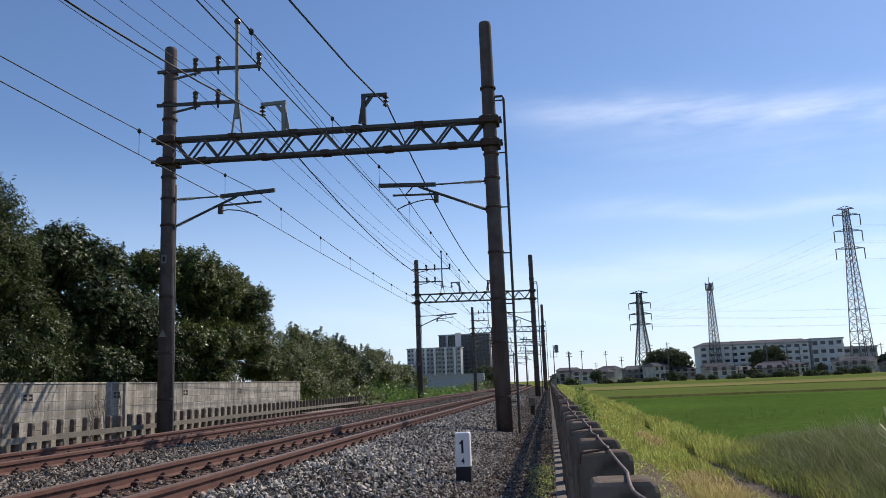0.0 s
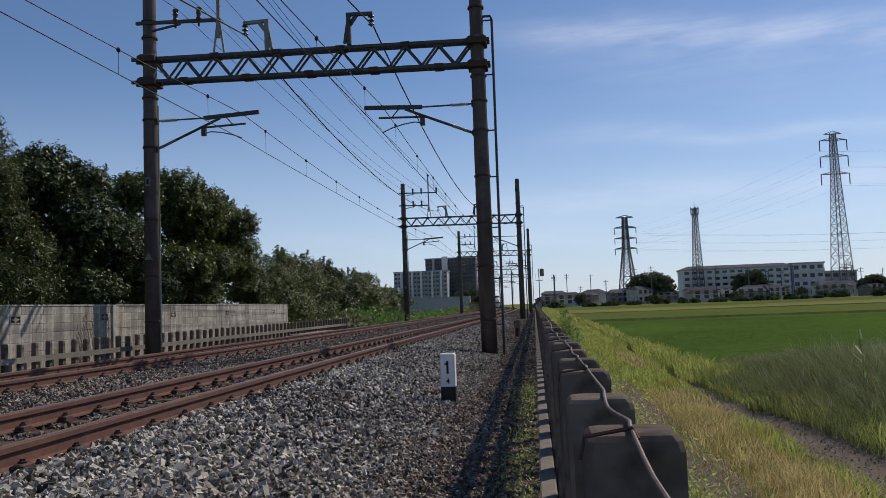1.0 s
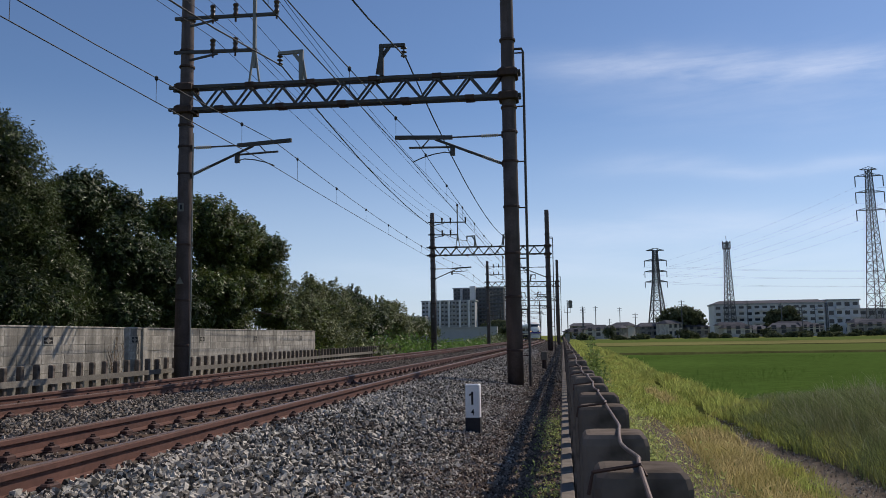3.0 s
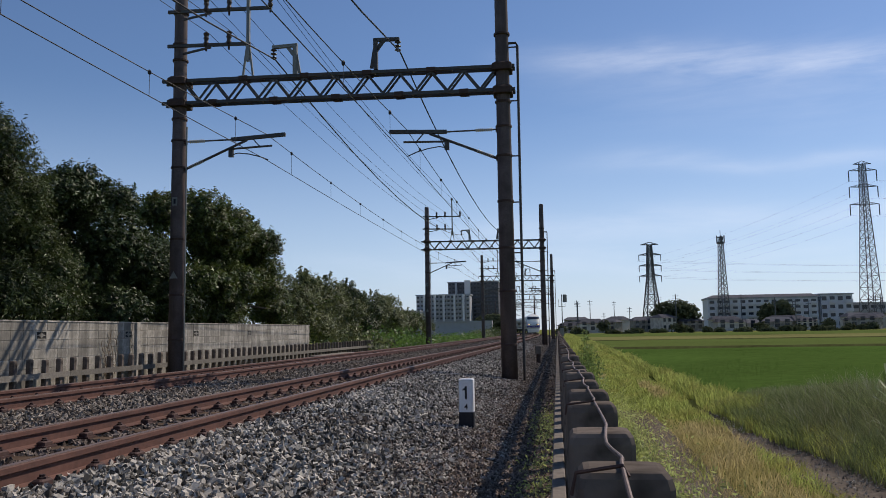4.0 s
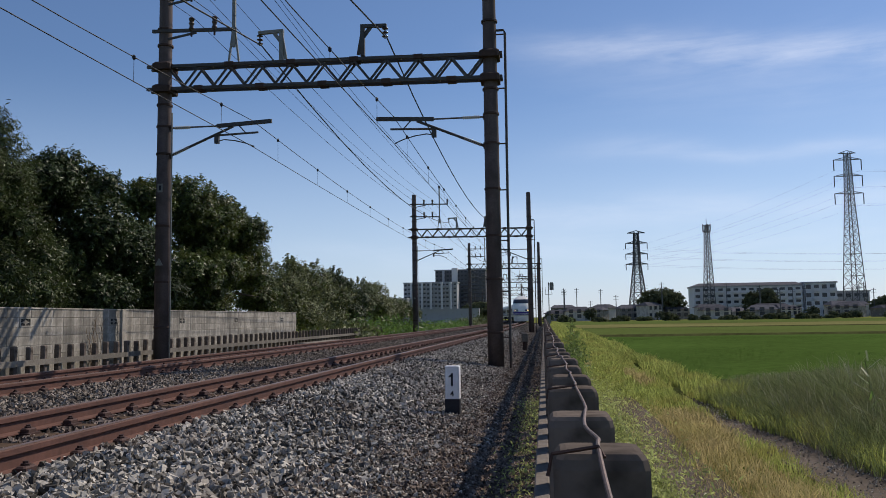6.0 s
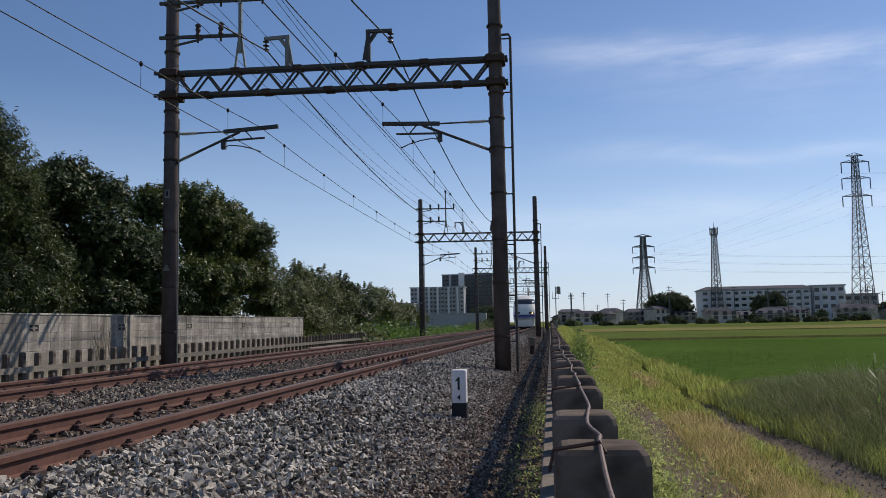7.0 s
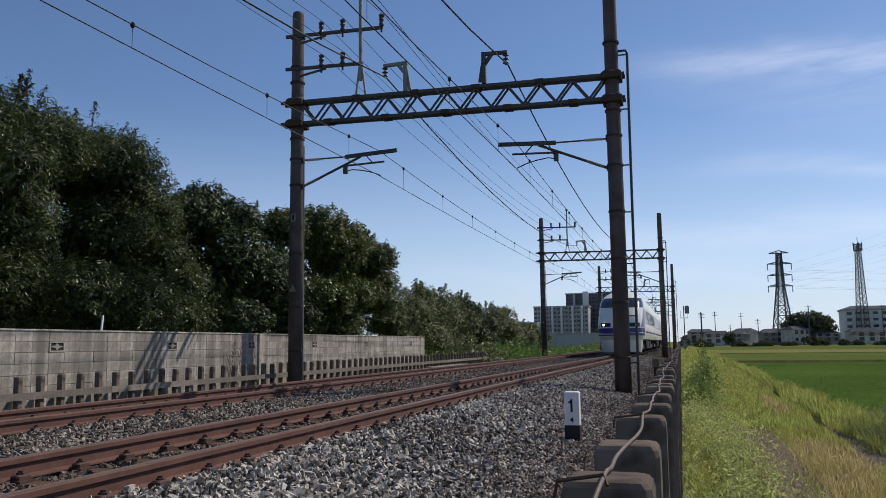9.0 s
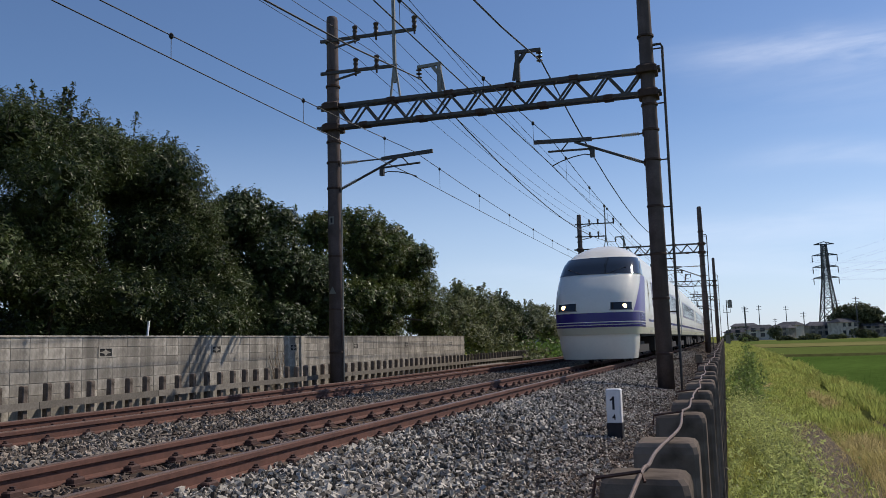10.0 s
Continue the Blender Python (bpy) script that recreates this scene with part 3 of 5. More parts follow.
stones("track_ballast", p, RNG.uniform(0.022, 0.043, len(p)) * np.interp(p[:, 1], [40, 100], [1.0, 1.8]), STONEMID, "grey-brown crushed stones between the two tracks")
p = np.concatenate([bed_points(16000, -4.6, -3.6, 4, 40, 1.3), bed_points(5000, -8.45, -7.45, 8, 40, 1.3)])
p[:, 2] += RNG.uniform(-0.02, 0.012, len(p))
crib = (np.abs(((p[:, 1] + 4.0) / 0.6) % 1.0 - 0.5) < 0.30)
p = p[crib]
p2 = np.concatenate([bed_points(52000, -1.9, -0.1, 3.0, 34, 1.4), bed_points(9000, -2.2, -0.05, 30, 110, 1.3)])
p2[:, 2] += 0.008
p = np.concatenate([p, p2])
sz = np.concatenate([RNG.uniform(0.02, 0.038, len(p) - len(p2)), RNG.uniform(0.012, 0.036, len(p2)) * np.interp(p2[:, 0], [-1.9, -0.9, -0.2], [1.15, 0.95, 0.6]) * np.interp(p2[:, 1], [25, 60], [1.0, 2.2])])
stones("old_ballast", p, sz, STONEOLD, "rust-brown stones between sleepers and along the soil strip")

# ---------------- near concrete fence ----------------
PALE_TOP = 1.16
fence = thing("concrete_fence", "old low concrete pale fence with a wire along its top", "fence", "fences beside the line")
pale_mesh = Build().worn_post(0.062, 0.055, -0.25, PALE_TOP).mesh("pale", CONCRETE)
wire_pts = []
for k in range(-12, 200):
    y = 1.14 + 0.5 * k
    q = part("pale", pale_mesh, None, fence)
    dx, dz = RNG.uniform(-0.006, 0.006), RNG.uniform(-0.012, 0.012)
    q.location, q.rotation_euler = (0.067 + dx, y, dz), (RNG.uniform(-0.008, 0.008), RNG.uniform(-0.006, 0.006), RNG.uniform(-0.03, 0.03))
    wx = 0.067 + 0.009 * math.sin(k * 0.55) + RNG.uniform(-0.005, 0.005)
    wire_pts += [(wx, y - 0.03, PALE_TOP + dz + 0.006), (wx + 0.004, y + 0.03, PALE_TOP + dz + 0.006), (wx + RNG.uniform(-0.005, 0.008), y + 0.25, PALE_TOP + RNG.uniform(-0.004, 0.006))]
    if k < 40 and k % 2 == 0:
        part("tie_wire", Build().line([(0.001 + dx, y - 0.058, PALE_TOP - 0.02), (0.004, y - 0.06, PALE_TOP + dz), (wx, y - 0.05, PALE_TOP + dz + 0.008), (wx + 0.006, y - 0.062, PALE_TOP + dz - 0.004)], 0.0028), CLIP, fence)
bent = []
for k in range(1, len(wire_pts) - 2):
    a, b, c, d = (Vector(wire_pts[k + j]) for j in (-1, 0, 1, 2))
    for u in (0.0, 0.33, 0.66):
        bent.append(0.5 * (2 * b + (c - a) * u + (2 * a - 5 * b + 4 * c - d) * u * u + (3 * b - a - 3 * c + d) * u ** 3))
part("top_wire", Build().line(bent, 0.0032, 8), material("rusty_wire", (0.14, 0.10, 0.082), 0.6, 0.4, vary=0.4, grain=60), fence, "rusty twisted wire")
rail_mat = material("fence_rail_concrete", (0.19, 0.165, 0.14), 0.9, vary=0.25, grain=25, blotch=3, dirt=(0.11, 0.095, 0.08), spec=0.08)
for k in range(-2, 33):
    y = 0.03 + 3.0 * k
    part("fence_rail", Build().bevelled(-0.062, 0.004, y + 0.004, y + 2.996, 0.50, 0.62, 0.006), rail_mat, fence, "pale concrete rail")

upper_rail = Build().box(0.03, 0.10, 0.058, 0.442, 0.97, 1.07).mesh("upper_rail", rail_mat)
for k in range(-12, 199):
    part("upper_rail", upper_rail, None, fence).location = (0, 1.14 + 0.5 * k, 0)

# ---------------- far wall and pale fence ----------------
fence2 = thing("concrete_fence", "weathered grey concrete pale fence before a block wall", "fence", "fences beside the line")
pale2 = Build().bevelled(-0.055, 0.055, -0.055, 0.055, -0.25, 0.90, 0.014).mesh("pale", CONCRETE)
for k in range(0, 84):
    y = 4.85 + 0.5 * k
    q = part("pale", pale2, None, fence2)
    q.location, q.rotation_euler = (-10.66, y, RNG.uniform(-0.015, 0.015)), (RNG.uniform(-0.01, 0.01), 0, RNG.uniform(-0.03, 0.03))
for k in range(14):
    y = 4.6 + 3.0 * k
    part("fence_rail", Build().box(-10.604, -10.56, y + 0.005, y + 2.995, 0.50, 0.62), PALE_LIGHT, fence2)

wall = tagged(new("wall_left"), "weathered grey concrete block wall with openwork blocks", "wall", kind="structure")
part("mortar", Build().box(-11.15, -11.012, 2.0, 35.4, -0.1, 1.69), MORTAR, wall)
BLOCK_SHAPE = [(0, 0.002, 0.003), (0, 0.398, 0.003), (0, 0.398, 0.197), (0, 0.002, 0.197), (0.009, 0.005, 0.007), (0.009, 0.395, 0.007), (0.009, 0.395, 0.193), (0.009, 0.005, 0.193)]
block_mesh = Build().add(BLOCK_SHAPE,
                         [(4, 5, 6, 7), (0, 1, 5, 4), (1, 2, 6, 5), (2, 3, 7, 6), (3, 0, 4, 7)]).mesh("block", BLOCK)
open_build = Build()
for a, b, c, d in ((0.004, 0.396, 0.004, 0.03), (0.004, 0.396, 0.17, 0.196), (0.004, 0.04, 0.03, 0.17), (0.36, 0.396, 0.03, 0.17)):
    open_build.box(0, 0.02, a, b, c, d)
star = [(0.04, 0.1), (0.155, 0.122), (0.2, 0.17), (0.245, 0.122), (0.36, 0.1), (0.245, 0.078), (0.2, 0.03), (0.155, 0.078)]
open_build.add([(0.0, a, b) for a, b in star] + [(0.018, a, b) for a, b in star] + [(0.018, 0.2, 0.1)],
               [(8 + k, 8 + (k + 1) % 8, 16) for k in range(8)] + [(k, (k + 1) % 8, 8 + (k + 1) % 8, 8 + k) for k in range(8)])
open_mesh = open_build.mesh("openwork_block", BLOCK)
# dark plate on the mortar stands in for the shade inside the openwork
hole_shade_mesh = Build().box(0.0, 0.004, 0.04, 0.36, 0.03, 0.17).mesh("hole", SHADOWGAP)
pierced = {int((y - 2.0) / 0.4) for y in (9.2, 12.6, 16.05, 19.85, 23.95, 28.26, 33.3)}
rest = Build()
count = 0
for row in range(9):
    z = -0.1 + row * 0.2
    for k in range(83):
        y = 2.0 + 0.4 * k + (0.0)
        if y + 0.4 > 35.41:
            continue
        if row == 7 and k in pierced:
            part("openwork_block", open_mesh, None, wall, "pierced block").location = (-11.012, y, z)
            part("hole", hole_shade_mesh, None, wall).location = (-11.012, y, z)
        elif row >= 2 and 9.0 < y < 26.0 and count < 300:
            part("block", block_mesh, None, wall).location = (-11.012 + RNG.uniform(-0.003, 0.003), y, z)
            count += 1
        else:
            rest.add([(-11.012 + vx, y + vy, z + vz) for vx, vy, vz in BLOCK_SHAPE],
                     [(4, 5, 6, 7), (0, 1, 5, 4), (1, 2, 6, 5), (2, 3, 7, 6), (3, 0, 4, 7)])
tagged(part("blocks", rest, BLOCK, wall), kind="stuff")
part("coping", Build().bevelled(-11.17, -10.985, 2.0, 20.13, 1.69, 1.72, 0.008), BLOCK, wall)
part("coping", Build().bevelled(-11.17, -10.985, 20.37, 35.4, 1.69, 1.72, 0.008), BLOCK, wall)
part("pilaster", Build().bevelled(-11.14, -10.95, 20.14, 20.36, -0.1, 1.71, 0.01), BLOCK, wall, "narrow plain concrete pilaster")

# ---------------- distance post ----------------
post = thing("distance_post", "white square post with black foot and painted figures", "kilometre post", at=pose(-1.2, 10.6, 0.073, 0, 0, -3))
part("upper_post", Build().bevelled(-0.094, 0.094, -0.07, 0.07, 0.235, 0.66, 0.012), WHITE, post, "white painted upper post")
part("post_foot", Build().bevelled(-0.096, 0.096, -0.072, 0.072, -0.15, 0.24, 0.004), BLACK, post, "black painted foot")
one = [(0.014, 0.0), (0.014, 0.165), (-0.008, 0.165), (-0.02, 0.142), (-0.042, 0.13), (-0.042, 0.108), (-0.014, 0.118), (-0.014, 0.0)]
part("figure", Build().add([(x, -0.0735, 0.402 + z) for x, z in one] + [(x, -0.069, 0.402 + z) for x, z in one],
                           [tuple(range(8))[::-1]] + [(k, (k + 1) % 8, 8 + (k + 1) % 8, 8 + k) for k in range(8)]), BLACK, post, "black painted figure one")
cu = bpy.data.curves.new("figure", "FONT")
cu.body, cu.size, cu.align_x, cu.extrude, cu.offset = "4", 0.105, "CENTER", 0.0015, 0.001
cu.materials.append(BLACK)
t = new("figure", cu)
t.parent, t.location, t.rotation_euler = post, (0.0, -0.0725, 0.272), (radians(90), 0, 0)

# ---------------- overhead line gantries ----------------


def insulator(b, p, q, sheds, r, core):
    prof = [(0, core)]
    for k in range(sheds):
        s = (k + 0.5) / sheds
        h = 0.3 / sheds
        prof += [(s - h, core), (s - h * 0.3, r), (s + h * 0.3, r), (s + h, core)]
    prof.append((1, core))
    return b.lathe(p, q, prof, 9)


def gantry():
    """Two concrete poles, a lattice beam, arms, brackets and cantilevers. Its origin is on the ground below x = 0."""
    g = thing("catenary_gantry", "gantry of dark concrete poles with a steel lattice beam", "gantry", "gantries over the tracks")
    xl, xr = -10.09, -1.225
    BEAM = 0.62                                     # depth of the lattice
    for x, top in ((xl, 11.0), (xr, 10.9)):
        pole = part("pole", Build().lathe((x, 0, -0.3), (x, 0, top), [(0, 0.205), (0.5, 0.19), (0.99, 0.165), (0.998, 0.15), (1.0, 0.11)], 20), POLE, g, "dark weathered round concrete pole", True)
        for z in (0.95, 2.3, 3.4, 4.6, 5.78, 6.55, 7.2, 9.0) if x == xr else (1.2, 2.4, 3.9, 5.85, 6.6, 7.2, 8.85, 9.3, 10.2):
            part("band", Build().lathe((x, 0, z), (x, 0, z + 0.06), [(0, 0.204), (0.1, 0.212), (0.9, 0.212), (1, 0.204)], 16), PLATE, pole)

    def zb(x):
        return 7.60 + (xl - x) * 0.0155 + 0.06          # the beam falls a little to one side

    lattice = []
    for dy in (-0.13, 0.13):
        for dz in (0.0, BEAM):
            part("chord", Build().bar((xl - 0.45, dy, zb(xl) + dz), (xr + 0.32, dy, zb(xr) + dz), 0.075, 0.085), STEEL, g)
        n = 20
        for k in range(n):
            x0 = xl + 0.15 + (xr - xl - 0.3) * k / n
            x1 = xl + 0.15 + (xr - xl - 0.3) * (k + 1) / n
            za, zc = (0.04, BEAM - 0.04) if k % 2 else (BEAM - 0.04, 0.04)
            part("lacing_bar", Build().bar((x0, dy, zb(x0) + za), (x1, dy, zb(x1) + zc), 0.02, 0.06), STEEL, g)
        for k in range(0, n + 1, 2):
            x0 = xl + 0.15 + (xr - xl - 0.3) * k / n
            for dz in (0.0, BEAM):
                if (k // 2) % 2 == (0 if dz else 1):
                    part("gusset", Build().box(x0 - 0.12, x0 + 0.12, dy - 0.042, dy + 0.042, zb(x0) + dz - 0.065, zb(x0) + dz + 0.06), PLATE, g)
    for k in range(9):
        x0 = xl + 0.3 + (xr - xl - 0.6) * k / 8
        for dz in (0.0, BEAM):
            part("cross_tie", Build().bar((x0, -0.13, zb(x0) + dz), (x0, 0.13, zb(x0) + dz), 0.05, 0.05), STEEL, g)
    for x in (xl, xr):
        for dz in (0.0, BEAM):
            part("clamp", Build().bevelled(x - 0.25, x + 0.25, -0.31, 0.31, zb(x) + dz - 0.11, zb(x) + dz + 0.1, 0.05), PLATE, g)
    # arms with pin insulators, and the mast between them
    for z, x1, ins in ((10.19, -7.45, (-9.29, -8.63, -7.46)), (9.22, -8.05, (-9.28, -8.63))):
        arm = part("cross_arm", Build().bar((xl - 0.3, -0.16, z + 0.04), (x1 + 0.03, -0.16, z - 0.03), 0.07, 0.085), STEEL, g)
        part("brace", Build().bar((xl + 0.15, -0.16, z - 0.2), (xl + 0.95, -0.16, z - 0.06), 0.05, 0.05), STEEL, arm)
        for xi in ins:
            b = Build()
            insulator(b, (xi, -0.16, z - 0.02), (xi, -0.16, z + 0.27), 2, 0.075, 0.055)
            part("pin_insulator", b, DARKCERAMIC, arm, "dark porcelain pin insulator", True)
            part("insulator_cap", Build().lathe((xi, -0.16, z + 0.25), (xi, -0.16, z + 0.36), [(0, 0.06), (0.6, 0.085), (1, 0.05)], 8), DARKCERAMIC, arm)
            part("insulator_pin", Build().tube((xi, -0.16, z - 0.16), (xi, -0.16, z), 0.03), PLATE, arm)
    part("mast", Build().bar((-8.08, -0.16, 8.7), (-8.08, -0.16, 11.42), 0.085, 0.085), GALV, g, "galvanised steel mast")
    for s in (-0.14, 0.14):
        part("mast_leg", Build().bar((-8.08 + s, -0.16, 8.3), (-8.08 + s * 0.2, -0.16, 9.15), 0.05, 0.05), GALV, g)
    part("mast_cap", Build().lathe((-8.08, -0.16, 11.42), (-8.08, -0.16, 11.60), [(0, 0.05), (0.5, 0.1), (1, 0.06)], 8), DARKCERAMIC, g)
    # brackets on top of the beam that hold the feeders
    for x, e in ((-6.77, -1), (-4.56, 1)):
        br = part("feeder_bracket", Build().bar((x, -0.13, 8.26), (x, -0.13, 9.05), 0.11, 0.11).bar((x - e * 0.12, -0.13, 8.3), (x, -0.13, 9.0), 0.05, 0.08)
                  .bar((x - e * 0.06, -0.13, 9.07), (x + e * 0.64, -0.13, 9.05), 0.09, 0.085).bar((x, -0.13, 8.75), (x + e * 0.22, -0.13, 9.05), 0.05, 0.10), GALV if e < 0 else STEEL, g)
        b = Build()
        insulator(b, (x + e * 0.6, -0.13, 9.02), (x + e * 0.6, -0.13, 8.70), 3, 0.085, 0.02)
        part("hanging_insulator", b, DARKCERAMIC, br, "brown porcelain disc insulator", True)
    # cantilevers
    for x, e, zt in ((xl + 0.19, 1, 6.60), (xr - 0.19, -1, 6.52)):
        c = part("cantilever", Build().tube((x, 0, zt), (x + e * 1.55, 0, zt + 0.0), 0.022).bar((x + e * 1.3, 0, zt + 0.0), (x + e * 2.82, 0, zt + 0.07), 0.08, 0.10)
                 .tube((x, 0, zt - 0.76), (x + e * 1.75, 0, zt - 0.03), 0.036, n=8).tube((x + e * 1.9, 0, zt), (x + e * 2.1, 0, zt - 0.22), 0.018)
                 .tube((x + e * 1.2, 0, zt - 0.26), (x + e * 2.45, 0, zt - 0.22), 0.028), STEEL, g, "dark steel cantilever arm")
        part("steady_arm", Build().line([(x + e * 1.32, 0, zt - 0.42), (x + e * 1.5, 0, zt - 0.38), (x + e * 1.8, 0, zt - 0.42), (x + e * 2.1, 0, zt - 0.5), (x + e * 2.34, 0, zt - 0.60)], 0.016).box(x + e * 1.3 - 0.06, x + e * 1.3 + 0.06, -0.05, 0.05, zt - 0.48, zt - 0.28), STEEL, c)
        for p0, p1 in (((x + e * 0.1, 0, zt), (x + e * 0.55, 0, zt)), ((x + e * 0.08, 0, zt - 0.725), (x + e * 0.52, 0, zt - 0.54))):
            b = Build()
            insulator(b, p0, p1, 8, 0.05, 0.03)
            part("rod_insulator", b, CERAMIC, c, "ribbed porcelain rod insulator", True)
        for z in (zt, zt - 0.76):
            part("bracket", Build().box(x - e * 0.03 - 0.05, x - e * 0.03 + 0.05, -0.07, 0.07, z - 0.07, z + 0.07), PLATE, c)
    # conduit beside one pole
    k = part("conduit", Build().line([(xr + 0.16, 0, 8.79), (xr + 0.36, 0, 8.79), (xr + 0.40, 0, 8.70), (xr + 0.38, 0, 4.6), (xr + 0.37, 0, 0.0)], 0.034, 8), STEEL, g, "thin steel conduit pipe")
    for z in (8.68, 7.25, 5.8, 4.6, 3.3, 2.0, 0.85):
        part("conduit_clip", Build().bar((xr + 0.15, 0, z), (xr + 0.4, 0, z), 0.03, 0.03), PLATE, k)
    k = part("cable_duct", Build().line([(xl + 0.24, -0.05, 7.0), (xl + 0.25, -0.05, 0.2)], 0.022, 6), GALV, g, "thin galvanised conduit")
    part("number_plate", Build().box(xl - 0.07, xl + 0.07, -0.215, -0.205, 4.82, 5.05), GALV, g, "small grey sign plate")
    part("plate_mark", Build().box(xl - 0.03, xl + 0.03, -0.219, -0.2155, 4.87, 5.0), BLACK, g)
    part("triangle_sign", Build().add([(xl - 0.11, -0.213, 2.86), (xl + 0.11, -0.213, 2.86), (xl, -0.213, 3.06), (xl - 0.11, -0.203, 2.86), (xl + 0.11, -0.203, 2.86), (xl, -0.203, 3.06)],
                                      [(0, 1, 2), (5, 4, 3), (0, 3, 4, 1), (1, 4, 5, 2), (2, 5, 3, 0)]), GALV, g, "small white triangle sign")
    return g


GANTRY_Y = [20.6, 62.0, 104.0, 146.0, 188.0, 230.0, 272.0, 314.0, -21.4]
first = gantry()
first.matrix_basis = pose(0, GANTRY_Y[0], 0)
for y in GANTRY_Y[1:]:
    copy_thing(first, pose(pole_bend(y), y, 0, 0, 0, -math.degrees((bend(y + 4) - bend(y - 4)) / 8)))

# ---------------- wires ----------------
SPANS = sorted(GANTRY_Y)


def sagging(x, z, sag, dy, upto=320.0, x2=None):
    pts = []
    for a, b in zip(SPANS, SPANS[1:]):
        if a > upto:
            break
        n = 10
        for k in range(n):
            u = k / n
            y = a + (b - a) * u
            pts.append((x + pole_bend(y), y + dy, z - sag * (1.4 if a < 0 else 1.0) * 4 * u * (1 - u)))
    return pts


wires = [("feeder_wire", -7.37, 8.68, 1.14, -0.2, 0.020, "thick black feeder cable hung along the line"), ("feeder_wire", -3.96, 8.68, 1.15, -0.2, 0.020, "thick black feeder cable hung along the line"),
         ("signal_wire", -9.29, 10.54, 0.6, -0.16, 0.008, "thin wire strung along the line"), ("signal_wire", -8.63, 10.54, 0.6, -0.16, 0.008, "thin wire strung along the line"),
         ("signal_wire", -7.46, 10.52, 0.6, -0.16, 0.008, "thin wire strung along the line"), ("signal_wire", -9.28, 9.56, 0.6, -0.16, 0.008, "thin wire strung along the line"),
         ("signal_wire", -8.63, 9.56, 0.6, -0.16, 0.008, "thin wire strung along the line"), ("earth_wire", -8.08, 11.6, 0.55, -0.16, 0.010, "thin wire strung along the line")]
for nm, x, z, sag, dy, r, lab in wires:
    tagged(part(nm, Build().line(sagging(x, z, sag, dy), r, 5), CABLE), lab, "wire", "overhead wires")
for x, zm, zc in ((-3.85, 6.64, 5.93), (-7.68, 6.70, 6.0)):
    cat = thing("catenary", "copper contact wire on droppers below a messenger wire", "overhead line", "overhead wires")
    part("messenger_wire", Build().line(sagging(x, zm, 0.42, 0.0), 0.010, 5), COPPER, cat)
    part("contact_wire", Build().line(sagging(x, zc, 0.10, 0.0), 0.010, 5), COPPER, cat)
    for a, b in zip(SPANS, SPANS[1:]):
        if a > 150:
            break
        for k in range(10):
            u = (k + 0.5) / 10
            y = a + (b - a) * u
            z = zm - 0.42 * (1.4 if a < 0 else 1.0) * 4 * u * (1 - u)
            d = part("dropper", Build().tube((x + pole_bend(y), y, zc - 0.10 * (1.4 if a < 0 else 1.0) * 4 * u * (1 - u)), (x + pole_bend(y), y, z), 0.005, n=4), COPPER, cat)
            part("clamp", Build().lathe((x + pole_bend(y), y, z - 0.05), (x + pole_bend(y), y, z + 0.05), [(0, 0.014), (0.3, 0.038), (0.7, 0.038), (1, 0.014)], 6), CABLE, d)

# ---------------- trees ----------------


def billows(lobes, many=8, low=0.34, high=0.52):
    """Break every lobe (x, y, z, rx, ry, rz) into smaller billows, so that dark hollows stay between them."""
    small = []
    for l in lobes:
        for k in range(many if l[3] > 1.0 else 3):
            d = RNG.normal(size=3)
            d /= np.linalg.norm(d)
            d[2] = d[2] * 0.8 + 0.12
            f = RNG.uniform(low, high)
            small.append([l[0] + d[0] * l[3] * (1 - f * 0.8), l[1] + d[1] * l[4] * (1 - f * 0.8), l[2] + d[2] * l[5] * (1 - f * 0.8), l[3] * f, l[4] * f, l[5] * f * 0.8])
    return np.array(small)


def crown_points(lobes, clumps, per, spread, shell=0.55):
    """Leaf places and the way they face: sprays round many points near the skin of the billows, thicker on top."""
    vol = lobes[:, 3] * lobes[:, 4] + lobes[:, 4] * lobes[:, 5] + lobes[:, 3] * lobes[:, 5]
    L = lobes[RNG.choice(len(lobes), clumps, p=vol / vol.sum())]
    d = RNG.normal(size=(clumps, 3))
    d[:, 2] += 0.35
    d /= np.linalg.norm(d, axis=1)[:, None]
    r = shell + (1.06 - shell) * RNG.uniform(0, 1, clumps) ** 0.6
    c = L[:, :3] + d * L[:, 3:] * r[:, None] + RNG.normal(0, 0.04, (clumps, 3))
    axis = d + np.array([0, 0, 0.35]) + RNG.normal(0, 0.35, d.shape)
    axis /= np.linalg.norm(axis, axis=1)[:, None]
    along = RNG.uniform(-0.5, 1.3, (clumps, per, 1)) * spread
    p = c[:, None] + axis[:, None] * along + RNG.normal(0, spread * 0.36, (clumps, per, 3)) * (1.15 - 0.6 * along / (1.3 * spread))
    face = np.repeat((d * 0.7 + np.array([0, 0, 0.6]))[:, None], per, 1).reshape(-1, 3)
    p = p.reshape(-1, 3)
    keep = p[:, 2] > 0.05
    return p[keep], face[keep]


